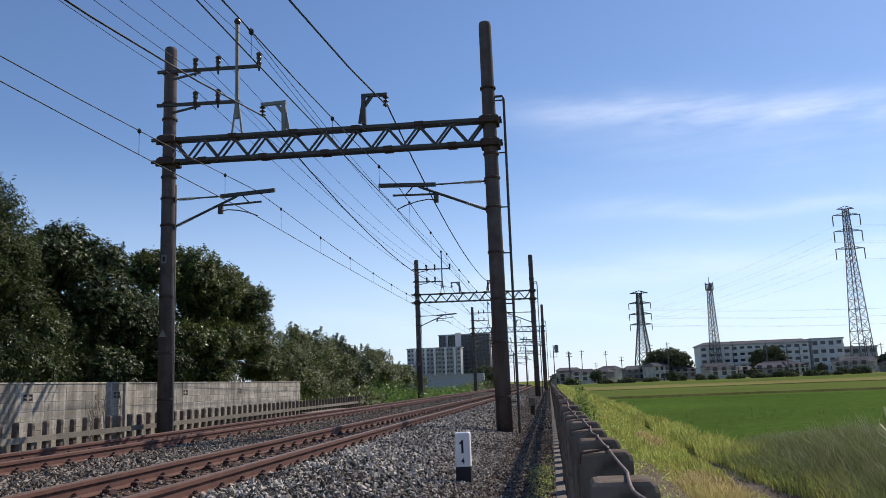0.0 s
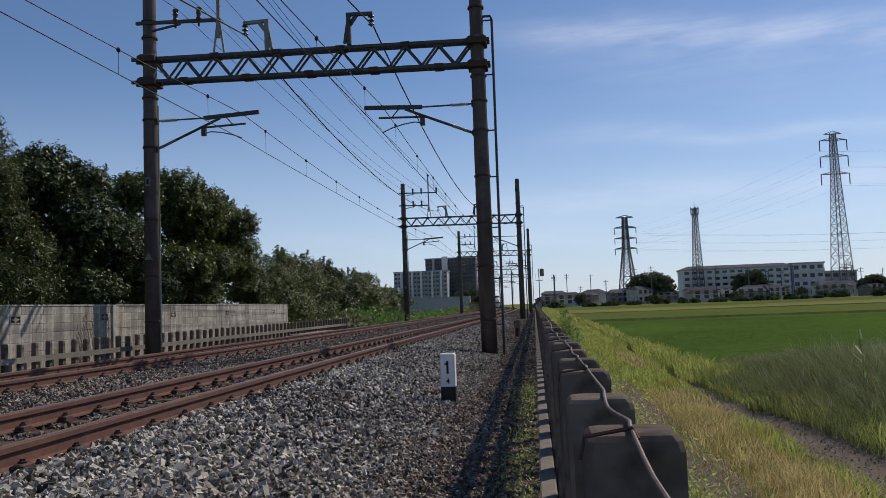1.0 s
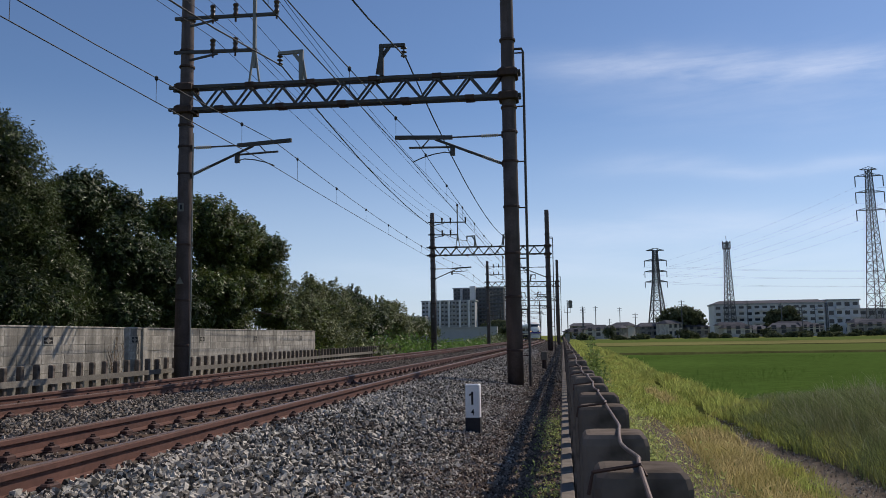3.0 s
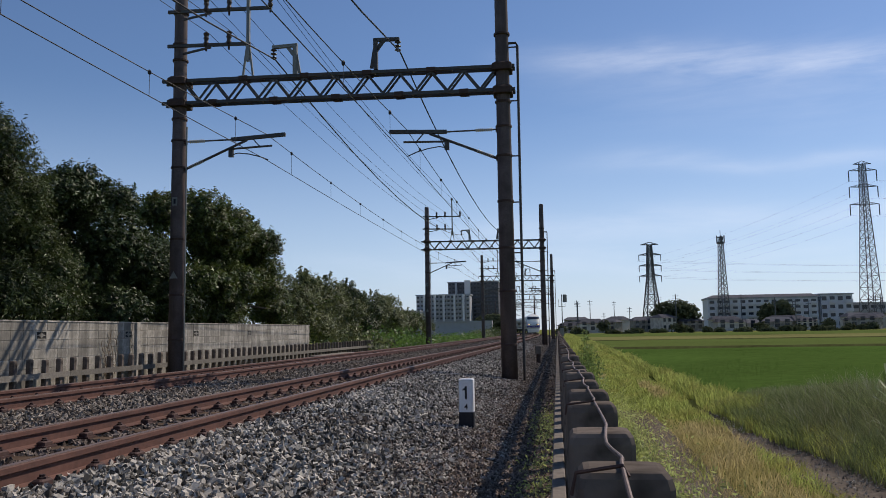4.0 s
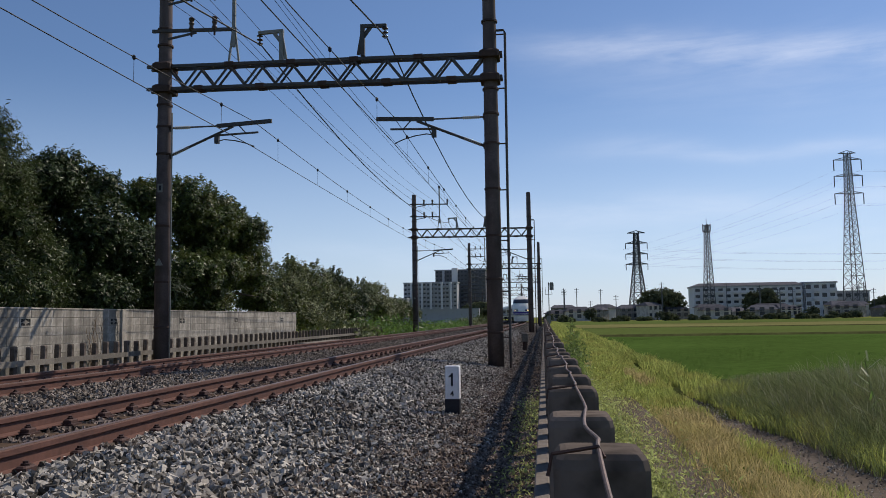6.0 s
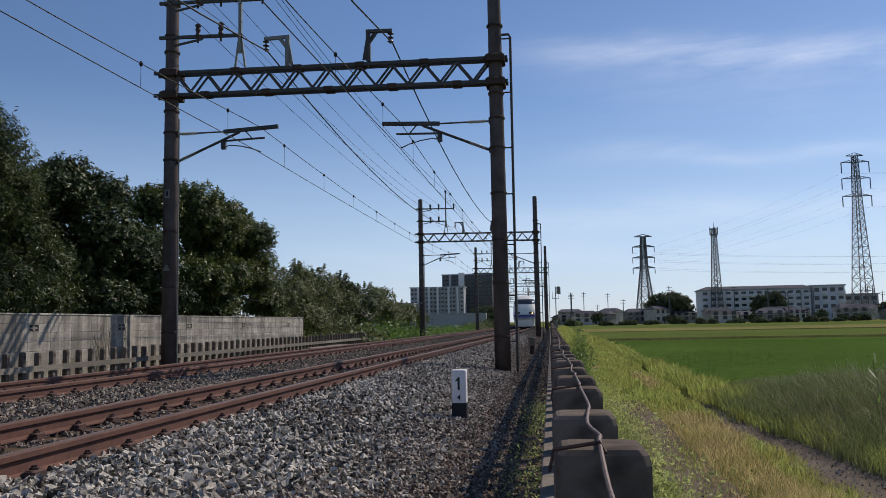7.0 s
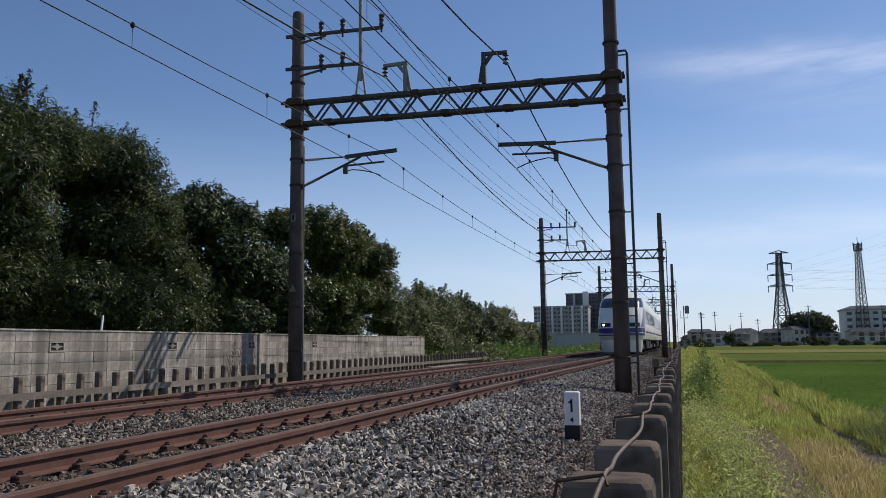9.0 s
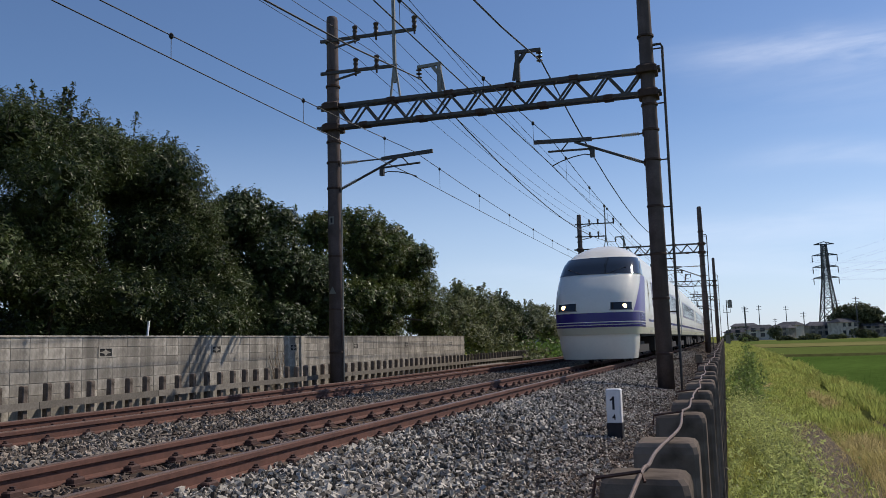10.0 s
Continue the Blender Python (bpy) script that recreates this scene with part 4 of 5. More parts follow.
def tree(name, label, base, height, lobes, clumps, per, spread, size, mat, slim=0.45, shell=0.7, limbs=6, sprays=0, inner=160, feather=0.07, many=8):
    t = thing(name, label, "tree", "trees behind the wall", at=pose(*base))
    b = Build()
    x = y = 0.0
    pts = [(0, 0, -0.2)]
    for k in range(1, 6):
        x, y = x + RNG.uniform(-0.12, 0.12), y + RNG.uniform(-0.12, 0.12)
        pts.append((x, y, height * 0.7 * k / 5))
    r = 0.026 * height
    for k, (p, q) in enumerate(zip(pts, pts[1:])):
        b.tube(p, q, r * (1 - k * 0.17), r * (1 - (k + 1) * 0.17), 9)
    part("trunk", b, BARK, t, smooth=True)
    for k in range(limbs):
        l = lobes[k % len(lobes)]
        s = pts[1 + k % 3]
        e = Vector((l[0] + RNG.uniform(-0.5, 0.5) * l[3], l[1] + RNG.uniform(-0.5, 0.5) * l[4], l[2] + RNG.uniform(0.0, 0.6) * l[5]))
        m = Vector(s).lerp(e, 0.5) + Vector((0, 0, -0.2))
        part("limb", Build().tube(s, m, r * 0.45, r * 0.28, 7).tube(m, e, r * 0.28, r * 0.08, 7), BARK, t)
    masses = billows(lobes, many)
    p, face = crown_points(masses, clumps, per, spread, shell)
    twigs = Build()
    for k in range(sprays):                          # loose feathery shoots that stand out of the crown
        l = lobes[RNG.integers(len(lobes))]
        a, e = RNG.uniform(0, 6.283), RNG.uniform(0.15, 1.45)
        d = np.array([math.cos(a) * math.cos(e), math.sin(a) * math.cos(e), math.sin(e)])
        s = np.array(l[:3]) + d * np.array(l[3:]) * 0.68
        long = 0.16 * min(l[3:]) + RNG.uniform(0.15, 0.5)
        way = d + np.array([0, 0, 0.55])
        way /= np.linalg.norm(way)
        twigs.tube(s, s + way * long, 0.014, 0.004, 4)
        u = RNG.uniform(0.1, 1.0, (70, 1))
        p = np.concatenate([p, s + way * u * long + RNG.normal(0, 1, (70, 3)) * feather * (1.25 - u)])
        face = np.concatenate([face, np.tile(np.array([0, 0, 0.5]), (70, 1))])
    leaves("crown", p, RNG.uniform(0.7, 1.3, len(p)) * size, mat, t, slim, facing=face)
    if sprays:
        tagged(part("twig", twigs, BARK, t), kind="stuff")
    d = RNG.normal(size=(len(masses), inner, 3))     # large dark leaves deep inside, added to block light and darken the hollows
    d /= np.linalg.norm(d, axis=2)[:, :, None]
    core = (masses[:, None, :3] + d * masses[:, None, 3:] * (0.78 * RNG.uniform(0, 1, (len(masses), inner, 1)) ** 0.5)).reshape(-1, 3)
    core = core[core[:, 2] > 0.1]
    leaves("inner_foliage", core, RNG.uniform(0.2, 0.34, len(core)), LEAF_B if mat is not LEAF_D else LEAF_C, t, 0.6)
    return t


tree("willow_tree", "large shaggy tree with narrow grey-green leaves behind the wall", (-15.2, 14.9, 0), 8.0,
     [(0, -1.2, 5.0, 2.6, 2.9, 2.4), (0.3, 2.8, 5.1, 2.3, 2.4, 2.1), (1.4, -3.2, 2.4, 1.6, 2.3, 1.7), (1.4, 0.2, 2.2, 1.6, 2.2, 1.6), (1.4, 3.4, 2.1, 1.6, 2.0, 1.7), (-0.2, -5.6, 4.3, 2.2, 2.6, 2.2), (0, -5.5, 2.2, 2.3, 2.4, 1.8), (0.3, 0.2, 6.3, 1.7, 2.2, 1.5), (0.5, 4.2, 3.6, 1.7, 1.6, 1.9), (0.8, 4.4, 2.2, 1.6, 1.5, 1.5), (0.8, -0.6, 3.5, 1.6, 2.1, 1.3), (0.6, -3.6, 3.6, 1.9, 2.0, 1.6), (-1.2, -3.2, 3.0, 1.8, 2.2, 2.0), (-0.6, 0.6, 3.4, 1.9, 2.6, 2.2), (0.2, 2.9, 6.3, 1.8, 1.8, 1.6), (0.4, 4.7, 4.3, 1.7, 1.6, 2.0), (0.9, 5.4, 2.5, 1.5, 1.8, 1.8)],
     19500, 20, 0.22, 0.115, LEAF_A, 0.30, sprays=260)
tree("evergreen_tree", "dark rounded evergreen tree behind the block wall", (-14.4, 23.2, 0), 6.6,
     [(0, -0.9, 3.9, 1.9, 2.3, 2.0), (0.4, 1.4, 3.1, 1.9, 2.0, 1.8), (0.6, -1.2, 2.2, 1.8, 1.9, 1.6), (0.2, -0.7, 5.3, 1.6, 1.8, 1.2), (0.9, 2.6, 1.9, 1.5, 1.6, 1.4)], 7600, 18, 0.15, 0.13, LEAF_B, 0.42, sprays=25, feather=0.09)
tree("persimmon_tree", "broad-leaved tree with a loose glossy crown and visible limbs", (-14.4, 32.2, 0), 7.6,
     [(0, -4.1, 5.1, 1.3, 1.2, 1.5), (0, -1.0, 5.5, 2.0, 2.0, 1.8), (0.2, 1.6, 5.2, 2.1, 2.1, 1.8), (0.2, 3.8, 4.6, 1.7, 1.6, 1.5), (0.6, -3.2, 2.8, 1.7, 1.6, 1.5), (0.5, -0.6, 3.4, 1.7, 1.8, 1.2), (0.5, 2.8, 3.4, 1.6, 1.8, 1.1), (0.5, -0.6, 1.9, 1.5, 2.0, 1.0), (0.8, 5.4, 1.9, 1.5, 1.5, 1.1)], 6600, 18, 0.2, 0.135, LEAF_C, 0.5, sprays=130, limbs=9, inner=100, feather=0.1)
for nm, lab, y, h, mat, lobes in (
        ("orchard_tree", "low bushy tree with pale grey-green leaves", 43.4, 4.7, LEAF_D, [(0, 0, 3.5, 1.7, 2.2, 1.3), (0.5, 2.2, 2.6, 1.6, 2.0, 1.3), (0.5, -2.4, 2.4, 1.6, 2.0, 1.5), (0.8, 0, 1.5, 1.5, 3.0, 1.1)]),
        ("orchard_tree", "low bushy tree with pale grey-green leaves", 48.6, 4.9, LEAF_D, [(0, 0, 3.6, 1.7, 2.1, 1.3), (0.5, 2.2, 2.6, 1.6, 1.8, 1.2), (0.5, -2.2, 2.8, 1.6, 1.8, 1.3), (0.8, 0, 1.5, 1.5, 3.0, 1.1)]),
        ("evergreen_tree", "small dark evergreen tree beside the line", 54.6, 4.9, LEAF_B, [(0, -0.6, 3.4, 1.3, 1.4, 1.5), (0.5, 1.5, 2.6, 1.5, 1.9, 1.4), (0.6, 0, 1.4, 1.5, 2.4, 1.2)]),
        ("orchard_tree", "low bushy tree with grey-green leaves", 60.5, 4.5, LEAF_D, [(0, 0, 3.3, 1.6, 2.4, 1.3), (0.6, 2.8, 2.3, 1.5, 2.2, 1.3), (0.6, -2.6, 2.3, 1.5, 2.2, 1.3)]),
        ("orchard_tree", "low bushy tree with grey-green leaves", 68.0, 4.2, LEAF_D, [(0, 0, 3.0, 1.6, 2.8, 1.3), (0.6, 3.2, 2.0, 1.5, 2.4, 1.2), (0.6, -2.8, 2.2, 1.5, 2.4, 1.2)]),
        ("orchard_tree", "low bushy tree with olive leaves", 76.5, 3.6, LEAF_C, [(0, 0, 2.3, 1.6, 3.2, 1.2), (0.6, 3.4, 1.6, 1.5, 2.6, 1.0), (0.6, -3.2, 1.9, 1.5, 2.6, 1.1)])):
    tree(nm, lab, (-14.3, y, 0), h, lobes, 1050, 16, 0.24, 0.17, mat, 0.42, limbs=6, sprays=26, inner=22, feather=0.12, many=7)

# vines and undergrowth beside the far track
for y, ln, h, mat in ((47.5, 5, 1.0, LEAF_D), (53, 7, 1.2, VINE), (60, 8, 1.0, VINE), (70, 10, 0.65, VINE), (84, 14, 0.75, VINE), (102, 18, 0.8, VINE), (124, 22, 1.0, LEAF_D), (150, 26, 1.3, LEAF_C)):
    n = int(1100 * ln ** 0.5)
    p = np.stack([RNG.normal(-11.9, 0.7, n), y + RNG.uniform(-0.6, 0.6, n) * ln, np.abs(RNG.normal(0, 0.5, n)) * h], 1)
    p[:, 0] += np.array([bend(v) for v in p[:, 1]])
    sh = thing("vine_thicket", "low tangle of bright green vines beside the track", "shrub", "thickets beside the track")
    leaves("foliage", p, RNG.uniform(0.14, 0.28, n), mat, sh, 0.7)
# undergrowth at the foot of the trees, behind the wall
p = np.stack([RNG.uniform(-15, -11.6, 5000), RNG.uniform(34, 82, 5000), np.abs(RNG.normal(0, 0.7, 5000))], 1)
tagged(leaves("undergrowth", p, RNG.uniform(0.15, 0.3, 5000), LEAF_C, None, 0.5), "dense green undergrowth below the trees", "undergrowth", kind="stuff")
n = 40000
p = np.stack([RNG.uniform(-20.5, -17.5, n), RNG.uniform(2, 44, n), RNG.uniform(0, 1, n) ** 0.8], 1)
p[:, 2] *= np.array([2.7 + 1.1 * noise.noise((b * 0.45, 1.0, 0.0)) + 0.5 * noise.noise((b * 1.7, 5.0, 0.0)) for b in p[:, 1]])
tagged(leaves("hedge_growth", p, RNG.uniform(0.2, 0.36, n), LEAF_B, None, 0.5), "dark overgrown hedge behind the garden trees", "hedge", kind="stuff")
stake = thing("garden_stake", "white leaning stake behind the block wall", "stake")
part("rod", Build().bar((-11.5, 14.2, 0), (-11.5, 14.45, 2.05), 0.035, 0.035), WHITE, stake)

# ---------------- grass, weeds, rice ----------------
n = 215000
p = scatter(n, 0.2, 3.05, 2.0, 60)
p[:, 1] = 2.0 + 62 * RNG.uniform(0, 1, n) ** 1.9
p[:34000, 1] = RNG.uniform(-6, 2.6, 34000)
gap = np.abs(p[:, 0] - rut(p[:, 1]) - 0.04 * np.sin(p[:, 1] * 1.7)) < rut_half(p[:, 1]) * RNG.uniform(0.7, 1.2, n)
bare = (np.abs(p[:, 0] - 1.12 + 0.07 * np.sin(p[:, 1] * 1.1)) < 0.17 * RNG.uniform(0.5, 1.2, n)) & (RNG.uniform(0, 1, n) < np.clip((16 - p[:, 1]) / 5, 0, 0.93))
p = p[~gap & ~bare]
dry = np.array([noise.noise((a * 1.3, b * 0.35, 2.0)) for a, b in p[:, :2]]) * 0.6 + 0.75 * np.exp(-((p[:, 0] - 1.55) / 0.42) ** 2) * np.clip((16 - p[:, 1]) / 6, 0, 1) - 0.3 > 0.05
h = RNG.uniform(0.05, 0.17, len(p)) * (1 + 0.9 * np.array([noise.noise((a * 1.1, b * 0.8, 7.0)) for a, b in p[:, :2]])) * np.where(p[:, 0] > rut(p[:, 1]), 1.6, 1.0) * np.where(np.abs(p[:, 0] - 1.12) < 0.3, 0.7, 1.0)
w = 0.0032 + 0.0007 * p[:, 1]
tagged(blades("verge_grass", p[~dry], h[~dry], w[~dry], 0.7, GRASS), "short yellow-green grass of the verge", "grass", kind="stuff")
tagged(blades("dry_grass", p[dry], h[dry] * 1.1, w[dry] * 0.85, 0.9, STRAW), "dry straw-coloured grass of the verge", "grass", kind="stuff")
# grass in the distance along the bank
n = 14000
p = scatter(n, 0.2, 3.1, 50, 170)
tagged(blades("bank_grass", p, RNG.uniform(0.15, 0.4, n), np.full(n, 0.06), 0.6, GRASS), "yellow-green grass on the far verge", "grass", kind="stuff")
# tall grass beside the path


def tall_grass(n, inset):
    """Places in the tall grass and its height there."""
    p = scatter(n, 2.42, 9.5, -5.0, 20.5)
    d = p[:, 0] - rut(p[:, 1]) - rut_half(p[:, 1]) * 0.9 - 0.05 * np.sin(p[:, 1] * 2.3) - np.maximum(0, p[:, 1] - 11) * 0.05 - inset
    p, d = p[d > -0.02], d[d > -0.02]
    h = (0.26 + 0.4 * np.clip(d / 1.4, 0, 1)) * (1 + 0.45 * np.array([noise.noise((a * 1.6, b * 1.6, 4.0)) for a, b in p[:, :2]]))
    h *= np.clip((20.8 - p[:, 1]) / 8, 0.2, 1) * np.clip(1.15 - (11 - p[:, 0]) * (p[:, 1] - 9) * 0.012, 0.3, 1)
    return p, h


p, h = tall_grass(200000, 0.0)
tagged(blades("tall_grass", p, h * RNG.uniform(0.55, 1.1, len(p)), RNG.uniform(0.005, 0.010, len(p)), 0.85, REED, wind=(-0.18, 0.0)), "tall dull green grass leaning over the path", "grass", kind="stuff")
p, h = tall_grass(8000, 0.15)
p[:, 2] = h * 0.72
tagged(blades("seed_heads", p, h * RNG.uniform(0.25, 0.5, len(p)), RNG.uniform(0.004, 0.008, len(p)), 0.7, PLUME, wind=(-0.25, 0)), "pale seed heads above the tall grass", "grass", kind="stuff")
# rice near the edge of the field
n = 100000
p = scatter(n, 3.1, 26, 19.0, 46)
p[:, 1] = 17 + 30 * RNG.uniform(0, 1, n) ** 1.7
p[:, 2] = -0.02
tagged(blades("rice_plants", p, RNG.uniform(0.09, 0.16, n), np.full(n, 0.011), 0.7, RICE), "upright green rice plants at the field edge", "rice", kind="stuff")
# gravel trodden into the path, and straw lying on the bare ground
p = np.concatenate([scatter(3000, -0.3, 0.3, 3.0, 13.0), scatter(1200, 0.9, 1.34, 2.5, 13.0)])
p[:3000, 0] += rut(p[:3000, 1])
p[:, 2] = 0.035
stones("path_gravel", p, RNG.uniform(0.004, 0.010, len(p)), STONE, "small stones trodden into the earth path")
n = 3000
p = np.concatenate([scatter(n, 0.85, 1.6, 2.5, 13.0), scatter(n // 3, 1.8, 2.15, 3.0, 12.0)])
p[:, 2] = 0.06
tagged(blades("loose_straw", p, RNG.uniform(0.015, 0.05, len(p)), np.full(len(p), 0.004), 6.0, STRAW), "loose dry straw lying on the verge", "straw", kind="stuff")
# weeds on both sides of the fence
def weeds(n, x, sx, y0, y1, h, size, label, power=1.5):
    p = np.stack([RNG.normal(x, sx, n), y0 + (y1 - y0) * RNG.uniform(0, 1, n) ** power, np.abs(RNG.normal(0, 0.45, n)) * h + 0.02], 1)
    keep = (p[:, 0] > 0.15) if x > 0.06 else (p[:, 0] < -0.06)
    keep &= np.array([noise.noise((a * 2.0, b * 1.4, 6.0)) for a, b in p[:, :2]]) > -0.12
    return tagged(leaves("weeds", p[keep], RNG.uniform(0.6, 1.4, keep.sum()) * size, WEED, None, 0.34), label, "weeds", kind="stuff")


weeds(46000, 0.50, 0.23, 2.2, 15, 0.42, 0.038, "green leafy weeds along the fence")
weeds(2500, 0.42, 0.2, 14, 60, 0.28, 0.08, "green leafy weeds along the fence", 1.2)
weeds(4600, -0.20, 0.10, 2.6, 13, 0.22, 0.034, "low green weeds at the foot of the fence")


def tall_weed(x, y, h, n, spread):
    t = thing("tall_weed", "tall leafy green weed beside the fence", "weed", "tall weeds")
    stems = 9
    sx, sy = RNG.normal(0, spread * 0.35, stems), RNG.normal(0, spread * 0.5, stems)
    hh = h * RNG.uniform(0.55, 1.0, stems)
    hh[0], sx[0], sy[0] = h, 0, 0
    for k in range(stems):
        part("stem", Build().tube((x + sx[k], y + sy[k], 0), (x + sx[k] * 1.6, y + sy[k] * 1.4, hh[k]), 0.009, 0.003, 5), WEED_STEM, t)
    k = RNG.integers(0, stems, n)
    u = RNG.uniform(0.05, 1.02, n)
    wide = (1.05 - u) * 0.16 + 0.03
    p = np.stack([x + sx[k] * (1 + 0.6 * u) + RNG.normal(0, 1, n) * wide, y + sy[k] * (1 + 0.4 * u) + RNG.normal(0, 1, n) * wide, hh[k] * u], 1)
    p[:, 0] = np.maximum(p[:, 0], 0.16)
    leaves("foliage", p, RNG.uniform(0.05, 0.12, n), LUSH, t, 0.33)


tall_weed(0.66, 19.5, 1.3, 900, 0.2)
tall_weed(0.55, 18.0, 0.8, 700, 0.3)
tall_weed(0.50, 16.4, 0.65, 600, 0.3)
tall_weed(0.55, 23.0, 0.7, 700, 0.3)
# one tall reed with long pale leaves
reed = thing("reed_plant", "tall reed with long pale arching leaves", "reed")
part("stem", Build().line([(3.32, 9.0, 0), (3.33, 9.02, 0.3), (3.35, 9.02, 0.55), (3.30, 9.0, 0.86)], 0.004), REED, reed)
for k in range(9):
    a, z = RNG.uniform(0, 6.283), 0.2 + 0.08 * k
    c, s, ln = math.cos(a), math.sin(a), RNG.uniform(0.18, 0.34)
    part("leaf", Build().add([(3.33 - s * 0.009, 9 + c * 0.009, z), (3.33 + s * 0.009, 9 - c * 0.009, z), (3.33 + c * ln * 0.6 + s * 0.009, 9 + s * ln * 0.6 - c * 0.009, z + 0.1), (3.33 + c * ln * 0.6 - s * 0.009, 9 + s * ln * 0.6 + c * 0.009, z + 0.1), (3.33 + c * ln, 9 + s * ln, z + 0.02)],
                             [(0, 1, 2, 3), (3, 2, 4)]), PLUME if k % 3 == 1 else VINE, reed)

# ---------------- trackside equipment ----------------
slab = thing("concrete_slab", "pale concrete cable-trough slab lying beside the track", "slab")
part("slab_body", Build().bevelled(-10.25, -9.75, 33.0, 38.5, 0.1, 0.42, 0.02), PALE_LIGHT, slab)

# ---------------- dry vines on the block wall ----------------
vine = thing("dry_vine", "leafless dry brown climber clinging to the block wall", "vine")
vr = random.Random(61)
for k in range(11):
    y, z, pieces = 18.6 + vr.uniform(0, 0.95), 0.05, Build()
    lean, top = vr.uniform(-0.25, 0.25), vr.uniform(0.8, 1.62)
    while z < top:
        y2, z2 = y + (lean + vr.uniform(-0.6, 0.6)) * 0.11, z + 0.11
        pieces.tube((-10.965, y, z), (-10.965, y2, z2), 0.007, 0.006, 5)
        if vr.random() < 0.35:
            pieces.tube((-10.965, y2, z2), (-10.96, y2 + vr.choice((-1, 1)) * vr.uniform(0.06, 0.16), z2 + vr.uniform(0.05, 0.14)), 0.005, 0.003, 5)
        y, z = y2, z2
    part("stem", pieces, DRYSTEM, vine)

dwarf = thing("dwarf_signal", "small trackside box on a dark stand beside the soil strip", "signal box", at=pose(-0.74, 31.0, 0.03))
part("stand", Build().tube((0, 0, 0), (0, 0, 0.41), 0.09, 0.08, 10), PLATE, dwarf)
part("housing", Build().bevelled(-0.12, 0.12, -0.1, 0.1, 0.4, 0.72, 0.03), PALE_LIGHT, dwarf, "pale grey housing")
part("base", Build().bevelled(-0.22, 0.2, -0.2, 0.2, -0.1, 0.03, 0.02), CONCRETE, dwarf)
sig = thing("line_signal", "railway signal head seen from behind on a tall post", "signal", at=pose(0.75, 118, 0))
part("post", Build().tube((0, 0, -0.2), (0, 0, 6.3), 0.07, 0.06, 8), STEEL, sig)
part("signal_head", Build().bevelled(0.14, 0.72, 0.0, 0.2, 5.2, 6.3, 0.14), GALV, sig, "dark back of the signal head")
part("platform", Build().bar((-0.5, 0, 4.6), (0.5, 0, 4.6), 0.3, 0.06), STEEL, sig)
for s in (-0.45, 0.45):
    part("hand_rail", Build().tube((s, 0, 4.6), (s, 0, 5.6), 0.02), STEEL, sig)
part("relay_box", Build().bevelled(-0.4, 0.2, -0.2, 0.2, 0.4, 1.5, 0.03), GALV, sig)

# ---------------- train ----------------
TZ = [0.98, 1.24, 1.76, 2.39, 3.0, 3.42, 3.66, 3.9, 4.09, 4.22, 4.28]
TW = [1.38, 1.42, 1.43, 1.42, 1.39, 1.33, 1.24, 1.04, 0.76, 0.43, 0.02]
TF = [0.10, 0.0, 0.04, 0.32, 0.85, 1.35, 1.75, 2.2, 2.75, 3.3, 3.9]


def skin(z, s, length, nose, out=0.0):
    """A point of a car's skin: s from 0 (front centre) to 1 (corner) to 2 (tail); out: metres proud of it."""
    w = float(np.interp(z, TZ, TW)) + out
    f0, c = (float(np.interp(z, TZ, TF)), 1.3) if nose else (0.0, 0.12)
    f0 -= out
    k = abs(s)
    if k <= 1:
        a = k * math.pi / 2
        x, y = w * math.sin(a) ** 0.7, f0 + c * (1 - math.cos(a) ** 0.7)
    else:
        x, y = w, f0 + c + (length - f0 - c) * (k - 1)
    return (math.copysign(x, s), y, z)


def patch(zs, spans, length, nose, out, n=24):
    """A piece of skin: for each height its range of s."""
    v, f = [], []
    for z, (a, b) in zip(zs, spans):
        v += [skin(z, a + (b - a) * i / n, length, nose, out) for i in range(n + 1)]
    for j in range(len(zs) - 1):
        f += [(j * (n + 1) + i, j * (n + 1) + i + 1, (j + 1) * (n + 1) + i + 1, (j + 1) * (n + 1) + i) for i in range(n)]
    return Build().add(v, f)


def along(y, z, length, nose):
    """The s at which the side stands at y."""
    f0, c = (float(np.interp(z, TZ, TF)), 1.3) if nose else (0.0, 0.12)
    return 1 + (y - f0 - c) / (length - f0 - c)


def side_panel(y0, y1, z0, z1, e, length, nose, out, rows=4):
    zs = np.linspace(z0, z1, rows)
    return patch(zs, [sorted((e * along(y0, z, length, nose), e * along(y1, z, length, nose))) for z in zs], length, nose, out, 4)


